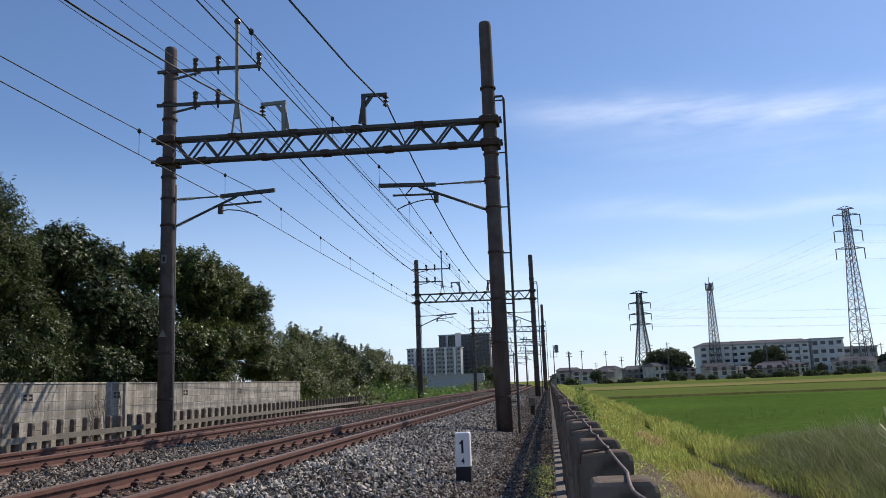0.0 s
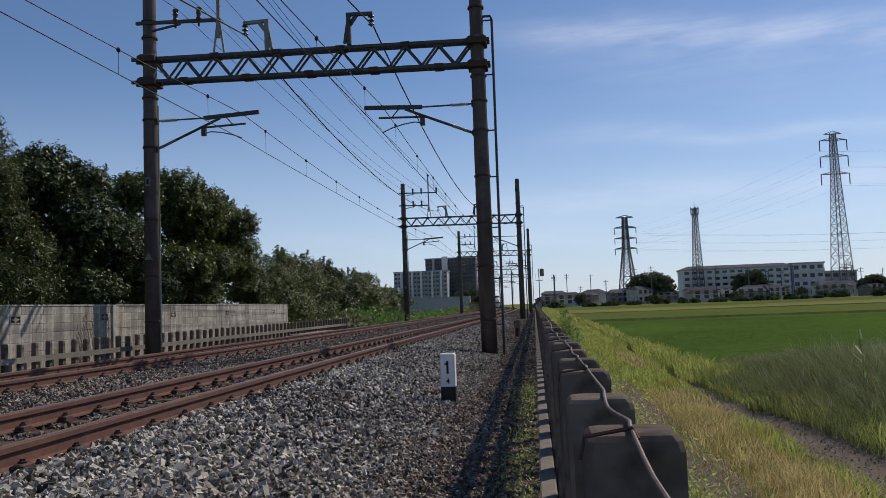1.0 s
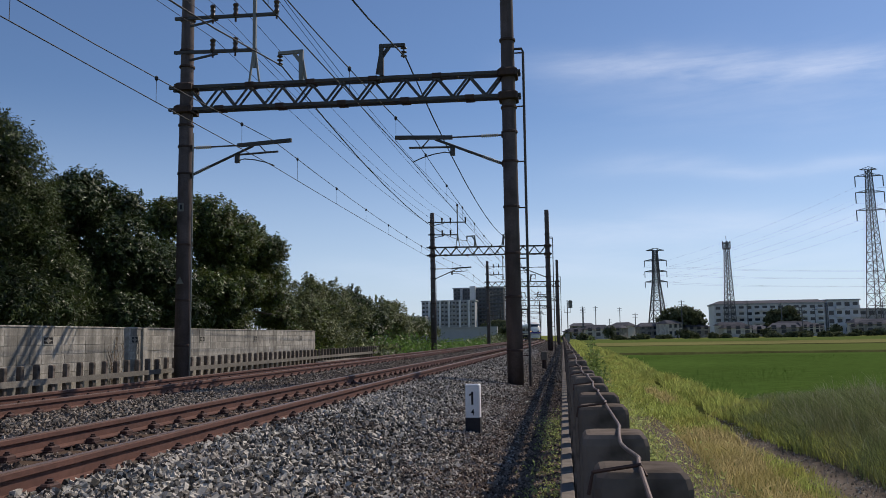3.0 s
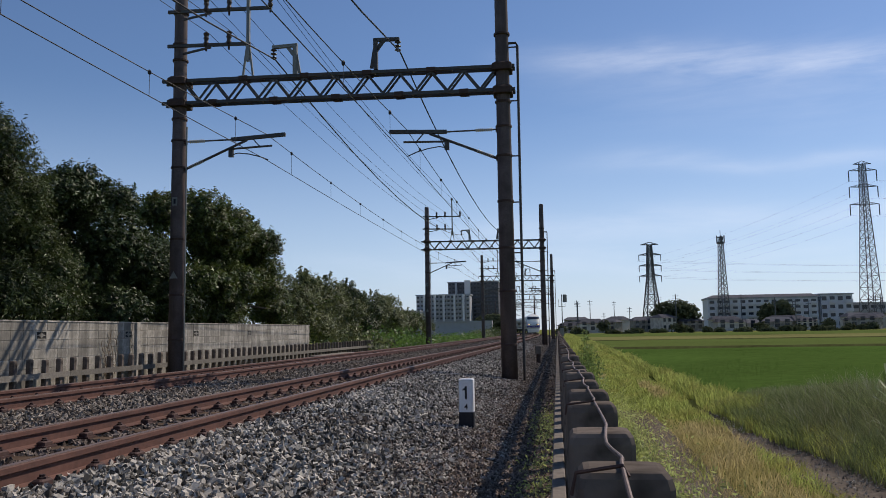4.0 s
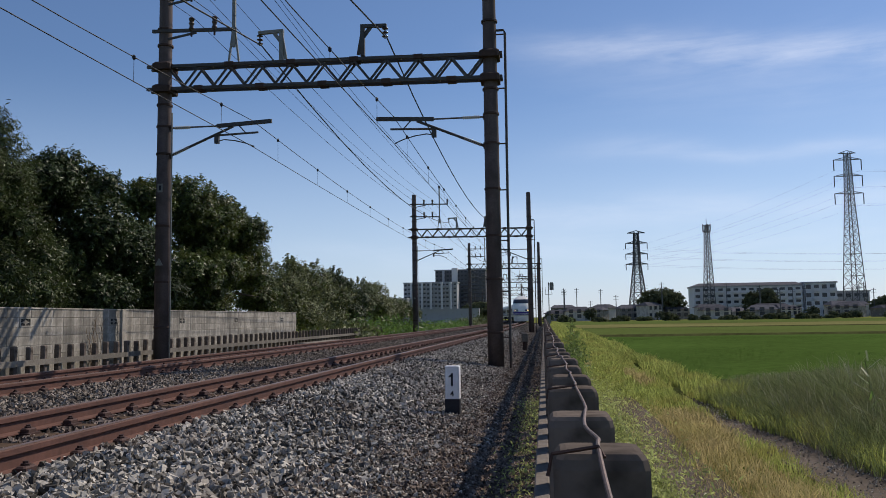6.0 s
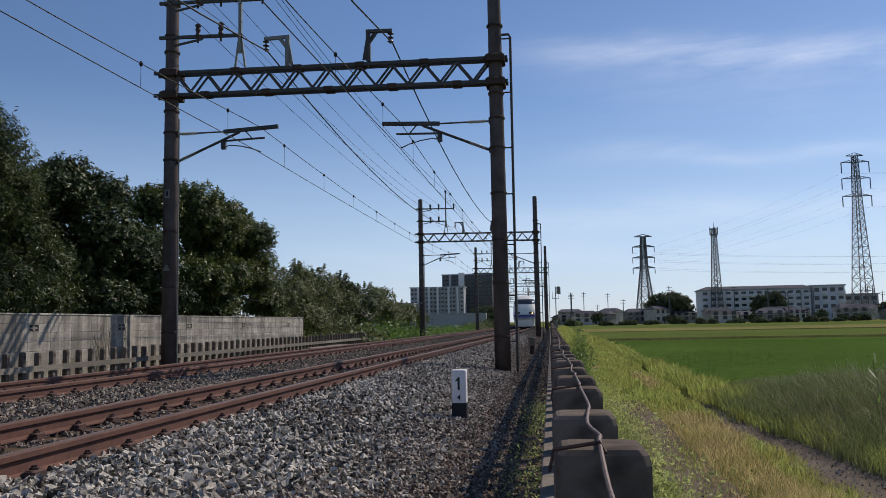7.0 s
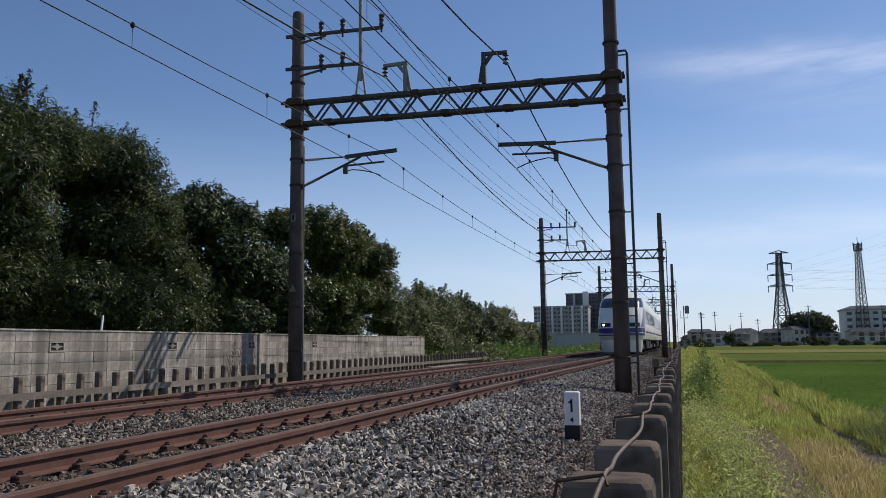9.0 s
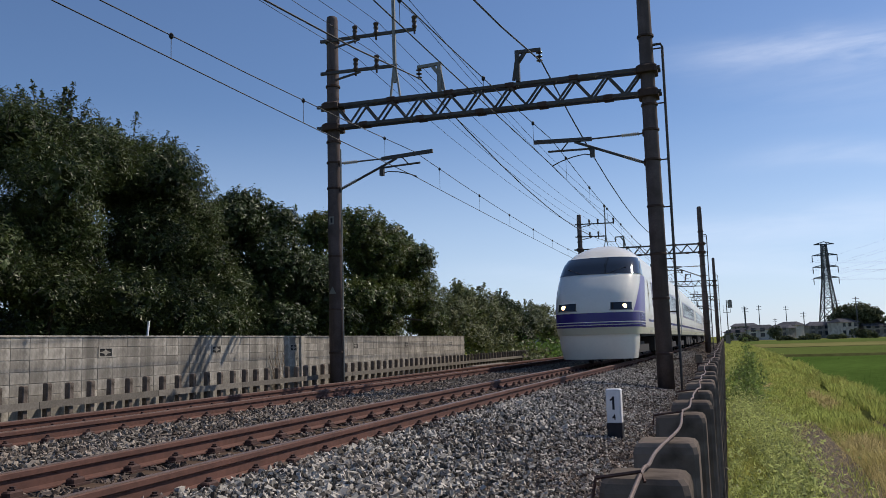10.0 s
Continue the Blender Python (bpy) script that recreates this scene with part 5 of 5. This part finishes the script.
def train_car(nose):
    ln = 21.2 if nose else 19.6
    car = thing("train_car", "white express train car with violet stripes and dark windows" if not nose else "leading express train car with rounded white nose and violet stripe", "train car", "cars of the train")
    zs = sorted(set(list(np.linspace(0.98, 3.42, 14)) + list(np.linspace(3.42, 4.28, 12))))
    body = part("body", patch(zs, [(-2, 2)] * len(zs), ln, nose, 0.0, 96), BODY, car, "glossy white body shell", True)
    part("tail_wall", Build().add([skin(z, s, ln, nose) for z in zs for s in (-2, 2)], [(2 * j, 2 * j + 1, 2 * j + 3, 2 * j + 2) for j in range(len(zs) - 1)]), UNDER, car)
    lowz = [0.98, 1.08, 1.21]
    part("lower_panel", patch(lowz, [(-2, 2)] * 3, ln, nose, 0.006, 96), LOWBODY, car, "cream lower body panel", True)
    part("floor", Build().box(-1.3, 1.3, 1.9 if nose else 0.05, ln - 0.05, 0.9, 1.0), UNDER, car)
    e0 = 3.6 if nose else 0.4
    for e in (-1, 1):
        part("window_band", side_panel(e0 + 1.6, ln - 0.6, 2.02, 2.95, e, ln, nose, 0.006), MAUVE, car, "muted mauve window band")
        part("sill_stripe", side_panel(e0 - 0.2, ln - 0.1, 1.42, 1.52, e, ln, nose, 0.006, 2), PURPLE, car, "thin violet stripe")
        k, y = 0, e0 + 2.2
        while y + 0.8 < ln - 1.8:
            part("window", side_panel(y, y + 0.66, 2.1, 2.86, e, ln, nose, 0.012), GLASS, car, "dark tinted window")
            y += 0.86
        dy = ln - 1.55 if not nose else e0 + 0.35
        part("door", side_panel(dy, dy + 0.85, 1.04, 3.0, e, ln, nose, 0.014), BODY, car)
    for yb in (3.6, ln - 3.2):
        bogie = part("bogie", Build().box(-1.05, 1.05, yb - 1.5, yb + 1.5, 0.42, 0.72).box(-1.2, -1.02, yb - 1.7, yb + 1.7, 0.35, 0.62).box(1.02, 1.2, yb - 1.7, yb + 1.7, 0.35, 0.62), UNDER, car)
        for yw in (yb - 1.05, yb + 1.05):
            for e in (-0.566, 0.566):
                part("wheel", Build().lathe((e - 0.06, yw, 0.43), (e + 0.06, yw, 0.43), [(0, 0.40), (0.3, 0.43), (0.75, 0.43), (0.8, 0.455), (1, 0.455)], 18), UNDER, bogie)
    for yb, w in ((6.6, 1.6), (9.0, 2.2), (12.2, 1.8)):
        for e in (-1, 1):
            part("equipment_box", Build().bevelled(min(e * 0.5, e * 1.3), max(e * 0.5, e * 1.3), yb, yb + w, 0.35, 0.9, 0.03), UNDER, car)
    if nose:
        zw = np.linspace(3.02, 3.66, 7)
        part("windscreen", patch(zw, [(-0.9, 0.9)] * 7, ln, True, 0.012, 40), GLASS, car, "wide dark wrap-around windscreen", True)
        for e in (-1, 1):
            part("quarter_window", patch(zw[:6], [sorted((e * 0.93, e * along(TF[4] + 1.75, z, ln, True))) for z in zw[:6]], ln, True, 0.012, 10), GLASS, car, "dark quarter window")
            part("wiper", Build().bar(skin(3.05, e * 0.15, ln, True, 0.03), skin(3.25, e * 0.42, ln, True, 0.03), 0.02, 0.02), UNDER, car)
        zp = np.linspace(1.31, 1.69, 4)
        part("nose_stripe", patch(zp, [(-1.05, 1.05)] * 4, ln, True, 0.008, 60), PURPLE, car, "broad violet nose stripe", True)
        for z in (1.385, 1.715):
            part("pin_stripe", patch([z - 0.012, z + 0.012], [(-1.05, 1.05)] * 2, ln, True, 0.013, 60), BODY, car)
        part("lower_stripe", patch([1.215, 1.285], [(-1.05, 1.05)] * 2, ln, True, 0.009, 60), PURPLE, car)
        zf = np.linspace(1.69, 3.0, 8)
        for e in (-1, 1):
            part("flank_flash", patch(zf, [sorted((e * (0.60 + 0.34 * ((z - 1.69) / 1.31) ** 0.9), e * 1.05)) for z in zf], ln, True, 0.007, 8), LILAC, car, "violet flash swept up the flank", True)
            part("flank_edge", patch(zf, [sorted((e * (0.58 + 0.34 * ((z - 1.69) / 1.31) ** 0.9), e * (0.60 + 0.34 * ((z - 1.69) / 1.31) ** 0.9))) for z in zf], ln, True, 0.009, 2), BODY, car)
            zl = np.linspace(1.78, 2.02, 3)
            a, b = (0.17, 0.57)
            lamp = part("headlight", patch(zl, [sorted((e * a, e * b))] * 3, ln, True, 0.010, 12), GLASS, car, "recessed headlight cluster behind glass", True)
            c = skin(1.89, e * 0.40, ln, True, 0.02)
            part("bulb", Build().lathe((c[0], c[1] - 0.02, c[2]), (c[0], c[1] + 0.02, c[2]), [(0, 0.045), (0.4, 0.075), (1, 0.075)], 14), LAMP, lamp, "glowing warm headlamp")
            part("lamp_rim", patch([1.755, 1.78], [sorted((e * (a - 0.02), e * (b + 0.02)))] * 2, ln, True, 0.016, 12), GALV, lamp)
        sk = Build()
        n = 28
        rim = [(z, w, f, c) for z, w, f, c in ((0.98, 1.34, 0.14, 1.1), (0.60, 1.31, 0.18, 1.05), (0.18, 1.23, 0.32, 1.0))]
        vs = []
        for z, w, f, c in rim:
            for i in range(-n, n + 1):
                a = abs(i) / n * math.pi / 2
                vs.append((math.copysign(w * math.sin(a) ** 0.75, i), f + c * (1 - math.cos(a) ** 0.75), z))
        m = 2 * n + 1
        sk.add(vs, [(j * m + i, j * m + i + 1, (j + 1) * m + i + 1, (j + 1) * m + i) for j in range(2) for i in range(m - 1)])
        part("skirt", sk, BODY, car, "white front skirt", True)
        part("skirt_back", Build().box(-1.0, 1.0, 1.1, 1.4, 0.25, 0.95), UNDER, car)
    else:
        part("gangway", Build().box(-0.6, 0.6, -0.8, 0.1, 0.95, 3.1), UNDER, car)
    return car


lead = train_car(True)
second = train_car(False)
cars = [lead, second] + [copy_thing(second, pose(0, 0, 0)) for _ in range(4)]
panto = part("pantograph", Build().line([(0, 4, 4.15), (0, 5.2, 4.75), (0, 4.3, 5.3)], 0.03).bar((-0.85, 4.3, 5.33), (0.85, 4.3, 5.33), 0.06, 0.05).box(-0.6, 0.6, 3.6, 4.9, 4.1, 4.22), UNDER, cars[2], "folding steel pantograph")

# ---------------- distance ----------------


def block_building(name, label, x0, x1, y, depth, h, floors, bays, wall_mat, balconies, group="", roof_mat=FACADEGREY):
    b = thing(name, label, "building", group)
    part("wall", Build().box(x0, x1, y, y + depth, -0.1, h), wall_mat, b)
    part("roof", Build().box(x0 - 0.4, x1 + 0.4, y - 0.4, y + depth + 0.4, h, h + 0.5), roof_mat, b)
    fh, bw = h / floors, (x1 - x0) / bays
    win = Build().box(-bw * 0.3, bw * 0.3, -0.06, 0.02, 0, fh * 0.48).mesh("window", PANE)
    bal = Build().box(-bw * 0.46, bw * 0.46, -1.1, 0, 0, 0.15).box(-bw * 0.46, bw * 0.46, -1.1, -1.0, 0.15, fh * 0.38).mesh("balcony", wall_mat)
    for fl in range(floors):
        for k in range(bays):
            part("window", win, None, b).location = (x0 + bw * (k + 0.5), y, fl * fh + fh * 0.32)
            if balconies and k % balconies:
                part("balcony", bal, None, b).location = (x0 + bw * (k + 0.5), y, fl * fh + 0.05)
    return b


apt = block_building("apartment_building", "long pale five-storey apartment block beyond the fields", 57.0, 96.5, 320, 12, 11.6, 5, 14, FACADE, 4)
part("pitched_roof", Build().add([(56.6, 319.4, 12.1), (97, 319.4, 12.1), (96, 326, 13.4), (60, 326, 13.4), (56.6, 332.6, 12.1), (97, 332.6, 12.1)], [(0, 1, 2, 3), (3, 2, 5, 4), (0, 3, 4), (1, 5, 2)]), TILE, apt)
block_building("apartment_building", "pale lower apartment block beyond the fields", 98.0, 109.5, 322, 12, 12.6, 4, 4, FACADE, 2)
block_building("apartment_building", "grey apartment block behind the houses", 112, 128, 340, 12, 9.5, 3, 5, FACADEGREY, 2)
block_building("tower_block", "slate-grey high-rise tower with balconies", -56.4, -30.0, 425, 14, 26.5, 13, 14, FACADEDARK, 3, "high-rise blocks")
block_building("tower_block", "lower pale and slate high-rise block with balconies", -70, -43, 405, 12, 19.2, 9, 14, FACADEGREY, 3, "high-rise blocks")
for x in (-66, -60.5, -56, -50.5, -46):
    part("fin", Build().box(x - 0.5, x + 0.5, 403.4, 405, 0, 19.4), FACADE, bpy.data.objects["tower_block.001"])
for x in (-52, -38):
    part("fin", Build().box(x - 0.6, x + 0.6, 423.4, 425, 0, 26.5), FACADEGREY, bpy.data.objects["tower_block"])
part("stair_tower", Build().box(-47.5, -44.5, 423, 430, 0, 27.6), FACADE, bpy.data.objects["tower_block"])
block_building("warehouse", "long grey low building", -95, -66, 390, 14, 11.0, 2, 6, FACADEGREY, 0)
bank = tagged(part("embankment", Build().box(-46, -17, 215, 217, -0.1, 3.6).box(-46, -17, 214.6, 217.4, 3.6, 3.9), FACADEGREY), "grey concrete road embankment beyond the vines", "embankment", kind="structure")


def house(x, y, w, d, h, turn):
    b = thing("house", "small two-storey house with a dark tiled roof", "house", "houses beyond the fields", at=pose(x, y, 0, 0, 0, turn))
    part("wall", Build().box(-w / 2, w / 2, 0, d, -0.1, h), PLASTER, b)
    e = 0.5
    part("roof", Build().add([(-w / 2 - e, -e, h - 0.05), (w / 2 + e, -e, h - 0.05), (w / 2 + e, d + e, h - 0.05), (-w / 2 - e, d + e, h - 0.05), (-w / 2 + 1, d / 2, h + d * 0.2), (w / 2 - 1, d / 2, h + d * 0.2)],
                             [(0, 1, 5, 4), (2, 3, 4, 5), (0, 4, 3), (1, 2, 5), (3, 2, 1, 0)]), TILE, b)
    for fl in range(2):
        for k in range(3):
            part("window", Build().box(-w / 2 + w * (k + 0.25) / 3, -w / 2 + w * (k + 0.75) / 3, -0.06, 0.02, 0.9 + fl * h / 2, 0.9 + fl * h / 2 + 1.1), PANE, b)


for k in range(44):
    x = 3 + 4.4 * k + RNG.uniform(-1.5, 1.5)
    house(x, RNG.uniform(240, 312), RNG.uniform(5.5, 10), RNG.uniform(5, 7), RNG.uniform(2.2, 4.0) * RNG.choice((1.0, 1.0, 1.35)), RNG.uniform(-40, 40))
for k in range(64):
    x = 2 + 2.8 * k + RNG.uniform(-1.5, 1.5)
    t = thing("shrub", "dark green garden shrub at the edge of the fields", "shrub", "shrubs beyond the fields")
    h = RNG.uniform(0.9, 2.6) * (1.7 if k % 7 == 3 else 1.0)
    p, face = crown_points(billows([(x, RNG.uniform(185, 225), h * 0.25, RNG.uniform(1.0, 2.2), 1.5, h * 0.55)], 5, 0.5, 0.75), 130, 10, 0.25)
    leaves("foliage", p, RNG.uniform(0.3, 0.6, len(p)), LEAF_E, t, 0.7, facing=face)
for x, y, h, r in ((36.6, 262, 10.2, 6.0), (77, 300, 10.5, 5.2), (118, 300, 7, 4.5), (142, 270, 8, 4), (-20, 250, 6, 5)):
    t = thing("far_tree", "dark round tree beyond the fields", "tree", "far trees", at=pose(x, y, 0))
    part("trunk", Build().tube((0, 0, -0.1), (0, 0, h * 0.6), 0.35, 0.15, 7), BARK, t)
    p, face = crown_points(billows([(0, 0, h * 0.6, r, r, h * 0.4), (-r * 0.55, 0, h * 0.42, r * 0.7, r * 0.7, h * 0.35), (r * 0.55, 0, h * 0.45, r * 0.7, r * 0.7, h * 0.35), (0, 0, h * 0.45, r * 0.7, r * 0.7, h * 0.3)], 16, 0.4, 0.6), 2400, 10, 0.45)
    leaves("crown", p, RNG.uniform(0.4, 0.85, len(p)), LEAF_E, t, 0.7, facing=face)



def lattice_tower(name, label, x, y, top, base, waist, arms, group, stout=1.0, turn=0.0, knee=0.62):
    """Four legs that taper, X-bracing and cross-arms (height, reach, drop)."""
    t = thing(name, label, "pylon", group, at=pose(x, y, 0))
    ca, sa = math.cos(radians(turn)), math.sin(radians(turn))

    def half(z):
        return float(np.interp(z, [0, top * knee, top], [base, waist, waist * 0.62]))

    def corner(i, z):
        cx, cy = ((-1, -1), (1, -1), (1, 1), (-1, 1))[i % 4]
        cx, cy = cx * half(z), cy * half(z)
        return (cx * ca - cy * sa, cx * sa + cy * ca, z)

    for i in range(4):
        part("leg", Build().line([corner(i, z) for z in (0, top * knee, top)], 0.17 * stout, 4), TOWERSTEEL, t)
    br = Build()
    z = 0.0
    while z < top - 1:
        z2 = min(top, z + max(1.9, half(z) * 1.7))
        for i in range(4):
            br.tube(corner(i, z), corner(i + 1, z2), 0.09 * stout, n=4).tube(corner(i + 1, z), corner(i, z2), 0.09 * stout, n=4).tube(corner(i, z2), corner(i + 1, z2), 0.09 * stout, n=4)
        z = z2
    tagged(part("bracing", br, TOWERSTEEL, t), kind="stuff")
    for z, reach, drop in arms:
        for s in (-1, 1):
            b = Build().tube((0, 0, z + 1.2), (s * reach, 0, z), 0.12 * stout, n=4)
            for e in (-1, 1):
                b.tube((0, e * half(z), z - 0.1), (s * reach, 0, z), 0.12 * stout, n=4)
            for k in (0.35, 0.6, 0.8):
                b.tube((s * reach * k, 0, z), (s * reach * k, 0, z + 1.2 * (1 - k)), 0.08 * stout, n=4).tube((s * reach * k, 0, z), (s * reach * (k - 0.2), 0, z + 1.2 * (1.2 - k)), 0.07 * stout, n=4)
            arm = part("cross_arm", b, TOWERSTEEL, t)
            if drop:
                part("insulator_string", Build().tube((s * reach, 0, z), (s * reach, 0, z - drop), 0.19, n=6), TOWERSTEEL, arm)
    return t


lattice_tower("pylon", "tall steel lattice power pylon with three cross-arms", 118.9, 330, 63.5, 3.25, 1.3, [(63.2, 3.3, 0), (60.7, 5.1, 4.2), (54.3, 5.2, 4.2), (47.4, 5.3, 4.2)], "pylons", 1.0, 38, 0.70)
lattice_tower("pylon", "steel lattice power pylon with three cross-arms", 47.4, 420, 43.4, 4.2, 1.5, [(43.2, 4.4, 0), (38, 5.4, 3.0), (32.5, 5.4, 3.0), (27.3, 5.4, 3.0)], "pylons", 2.0, 12)
tow = lattice_tower("antenna_mast", "slender lattice antenna mast with a platform", 61.7, 315, 34.5, 1.75, 1.0, [], "", 0.9, 20)
part("platform", Build().lathe((0, 0, 32.4), (0, 0, 32.8), [(0, 1.5), (1, 1.5)], 12).box(-1.5, -1.2, -0.3, 0.3, 32.8, 35.4).box(1.2, 1.5, -0.3, 0.3, 32.8, 35.4).box(-0.3, 0.3, -1.5, -1.2, 32.8, 35.2).lathe((0, 0, 34.6), (0, 0, 34.9), [(0, 1.2), (1, 1.2)], 12), TOWERSTEEL, tow)
part("whip", Build().tube((0, 0, 34.5), (0, 0, 37.4), 0.1), TOWERSTEEL, tow)
for z, r in ((56.5, 5.1), (50.1, 5.2), (43.2, 5.3)):
    for s in (-1, 1):
        a, b = Vector((118.9 + s * r, 330, z)), Vector((47.4 + s * 6.6, 420, z * 0.60 + 1.0))
        pts = [a.lerp(b, u) - Vector((0, 0, 10 * u * (1 - u))) for u in np.linspace(0, 1, 13)]
        tagged(part("power_line", Build().line(pts, 0.016, 4), TOWERSTEEL), "thin power line between pylons", "wire", "power lines")
        c = Vector((290 + s * r, 300, z - 2))
        pts = [a.lerp(c, u) - Vector((0, 0, 14 * u * (1 - u))) for u in np.linspace(0, 1, 13)]
        tagged(part("power_line", Build().line(pts, 0.016, 4), TOWERSTEEL), "thin power line between pylons", "wire", "power lines")
        b2 = Vector((47.4 + s * 6.6, 420, z * 0.60 + 1.0))
        c = Vector((330, 470, z * 0.60 + 4))
        pts = [b2.lerp(c, u) - Vector((0, 0, 20 * u * (1 - u))) for u in np.linspace(0, 1, 17)]
        tagged(part("power_line", Build().line(pts, 0.022, 4), TOWERSTEEL), "thin power line between pylons", "wire", "power lines")
for k in range(34):
    x, y, h = 4 + 4.4 * k + RNG.uniform(-3, 3), RNG.uniform(225, 380), RNG.uniform(8, 12)
    u = thing("utility_pole", "slim concrete utility pole among the houses", "utility pole", "utility poles", at=pose(x, y, 0))
    part("pole", Build().tube((0, 0, -0.2), (0, 0, h), 0.17, 0.12, 7), TOWERSTEEL, u)
    for z in (h - 0.5, h - 1.4):
        part("cross_arm", Build().bar((-0.9, 0, z), (0.9, 0, z), 0.12, 0.12), TOWERSTEEL, u)

# ---------------- what moves ----------------
SPEED, NOSE_AT_END = 25.5, 26.6


def rail_point(y):
    return Vector((TRACK_NEAR + bend(y), y, RAIL_TOP))


def motions():
    offset = 0.0
    for i, car in enumerate(cars):
        ln = 21.2 if i == 0 else 19.6
        rows = []
        for k in range(21):
            t = k * 0.5
            y = NOSE_AT_END + SPEED * (10.0 - t) + offset
            a, b = rail_point(y + 3.6), rail_point(y + ln - 3.2)
            d = (b - a).normalized()
            turn = math.degrees(math.atan2(-d.x, d.y))
            o = a - d * 3.6
            rows.append((t, pose(o.x, o.y, o.z, 0, 0, turn)))
        walk(car, rows)
        offset += ln + 0.75


motions()
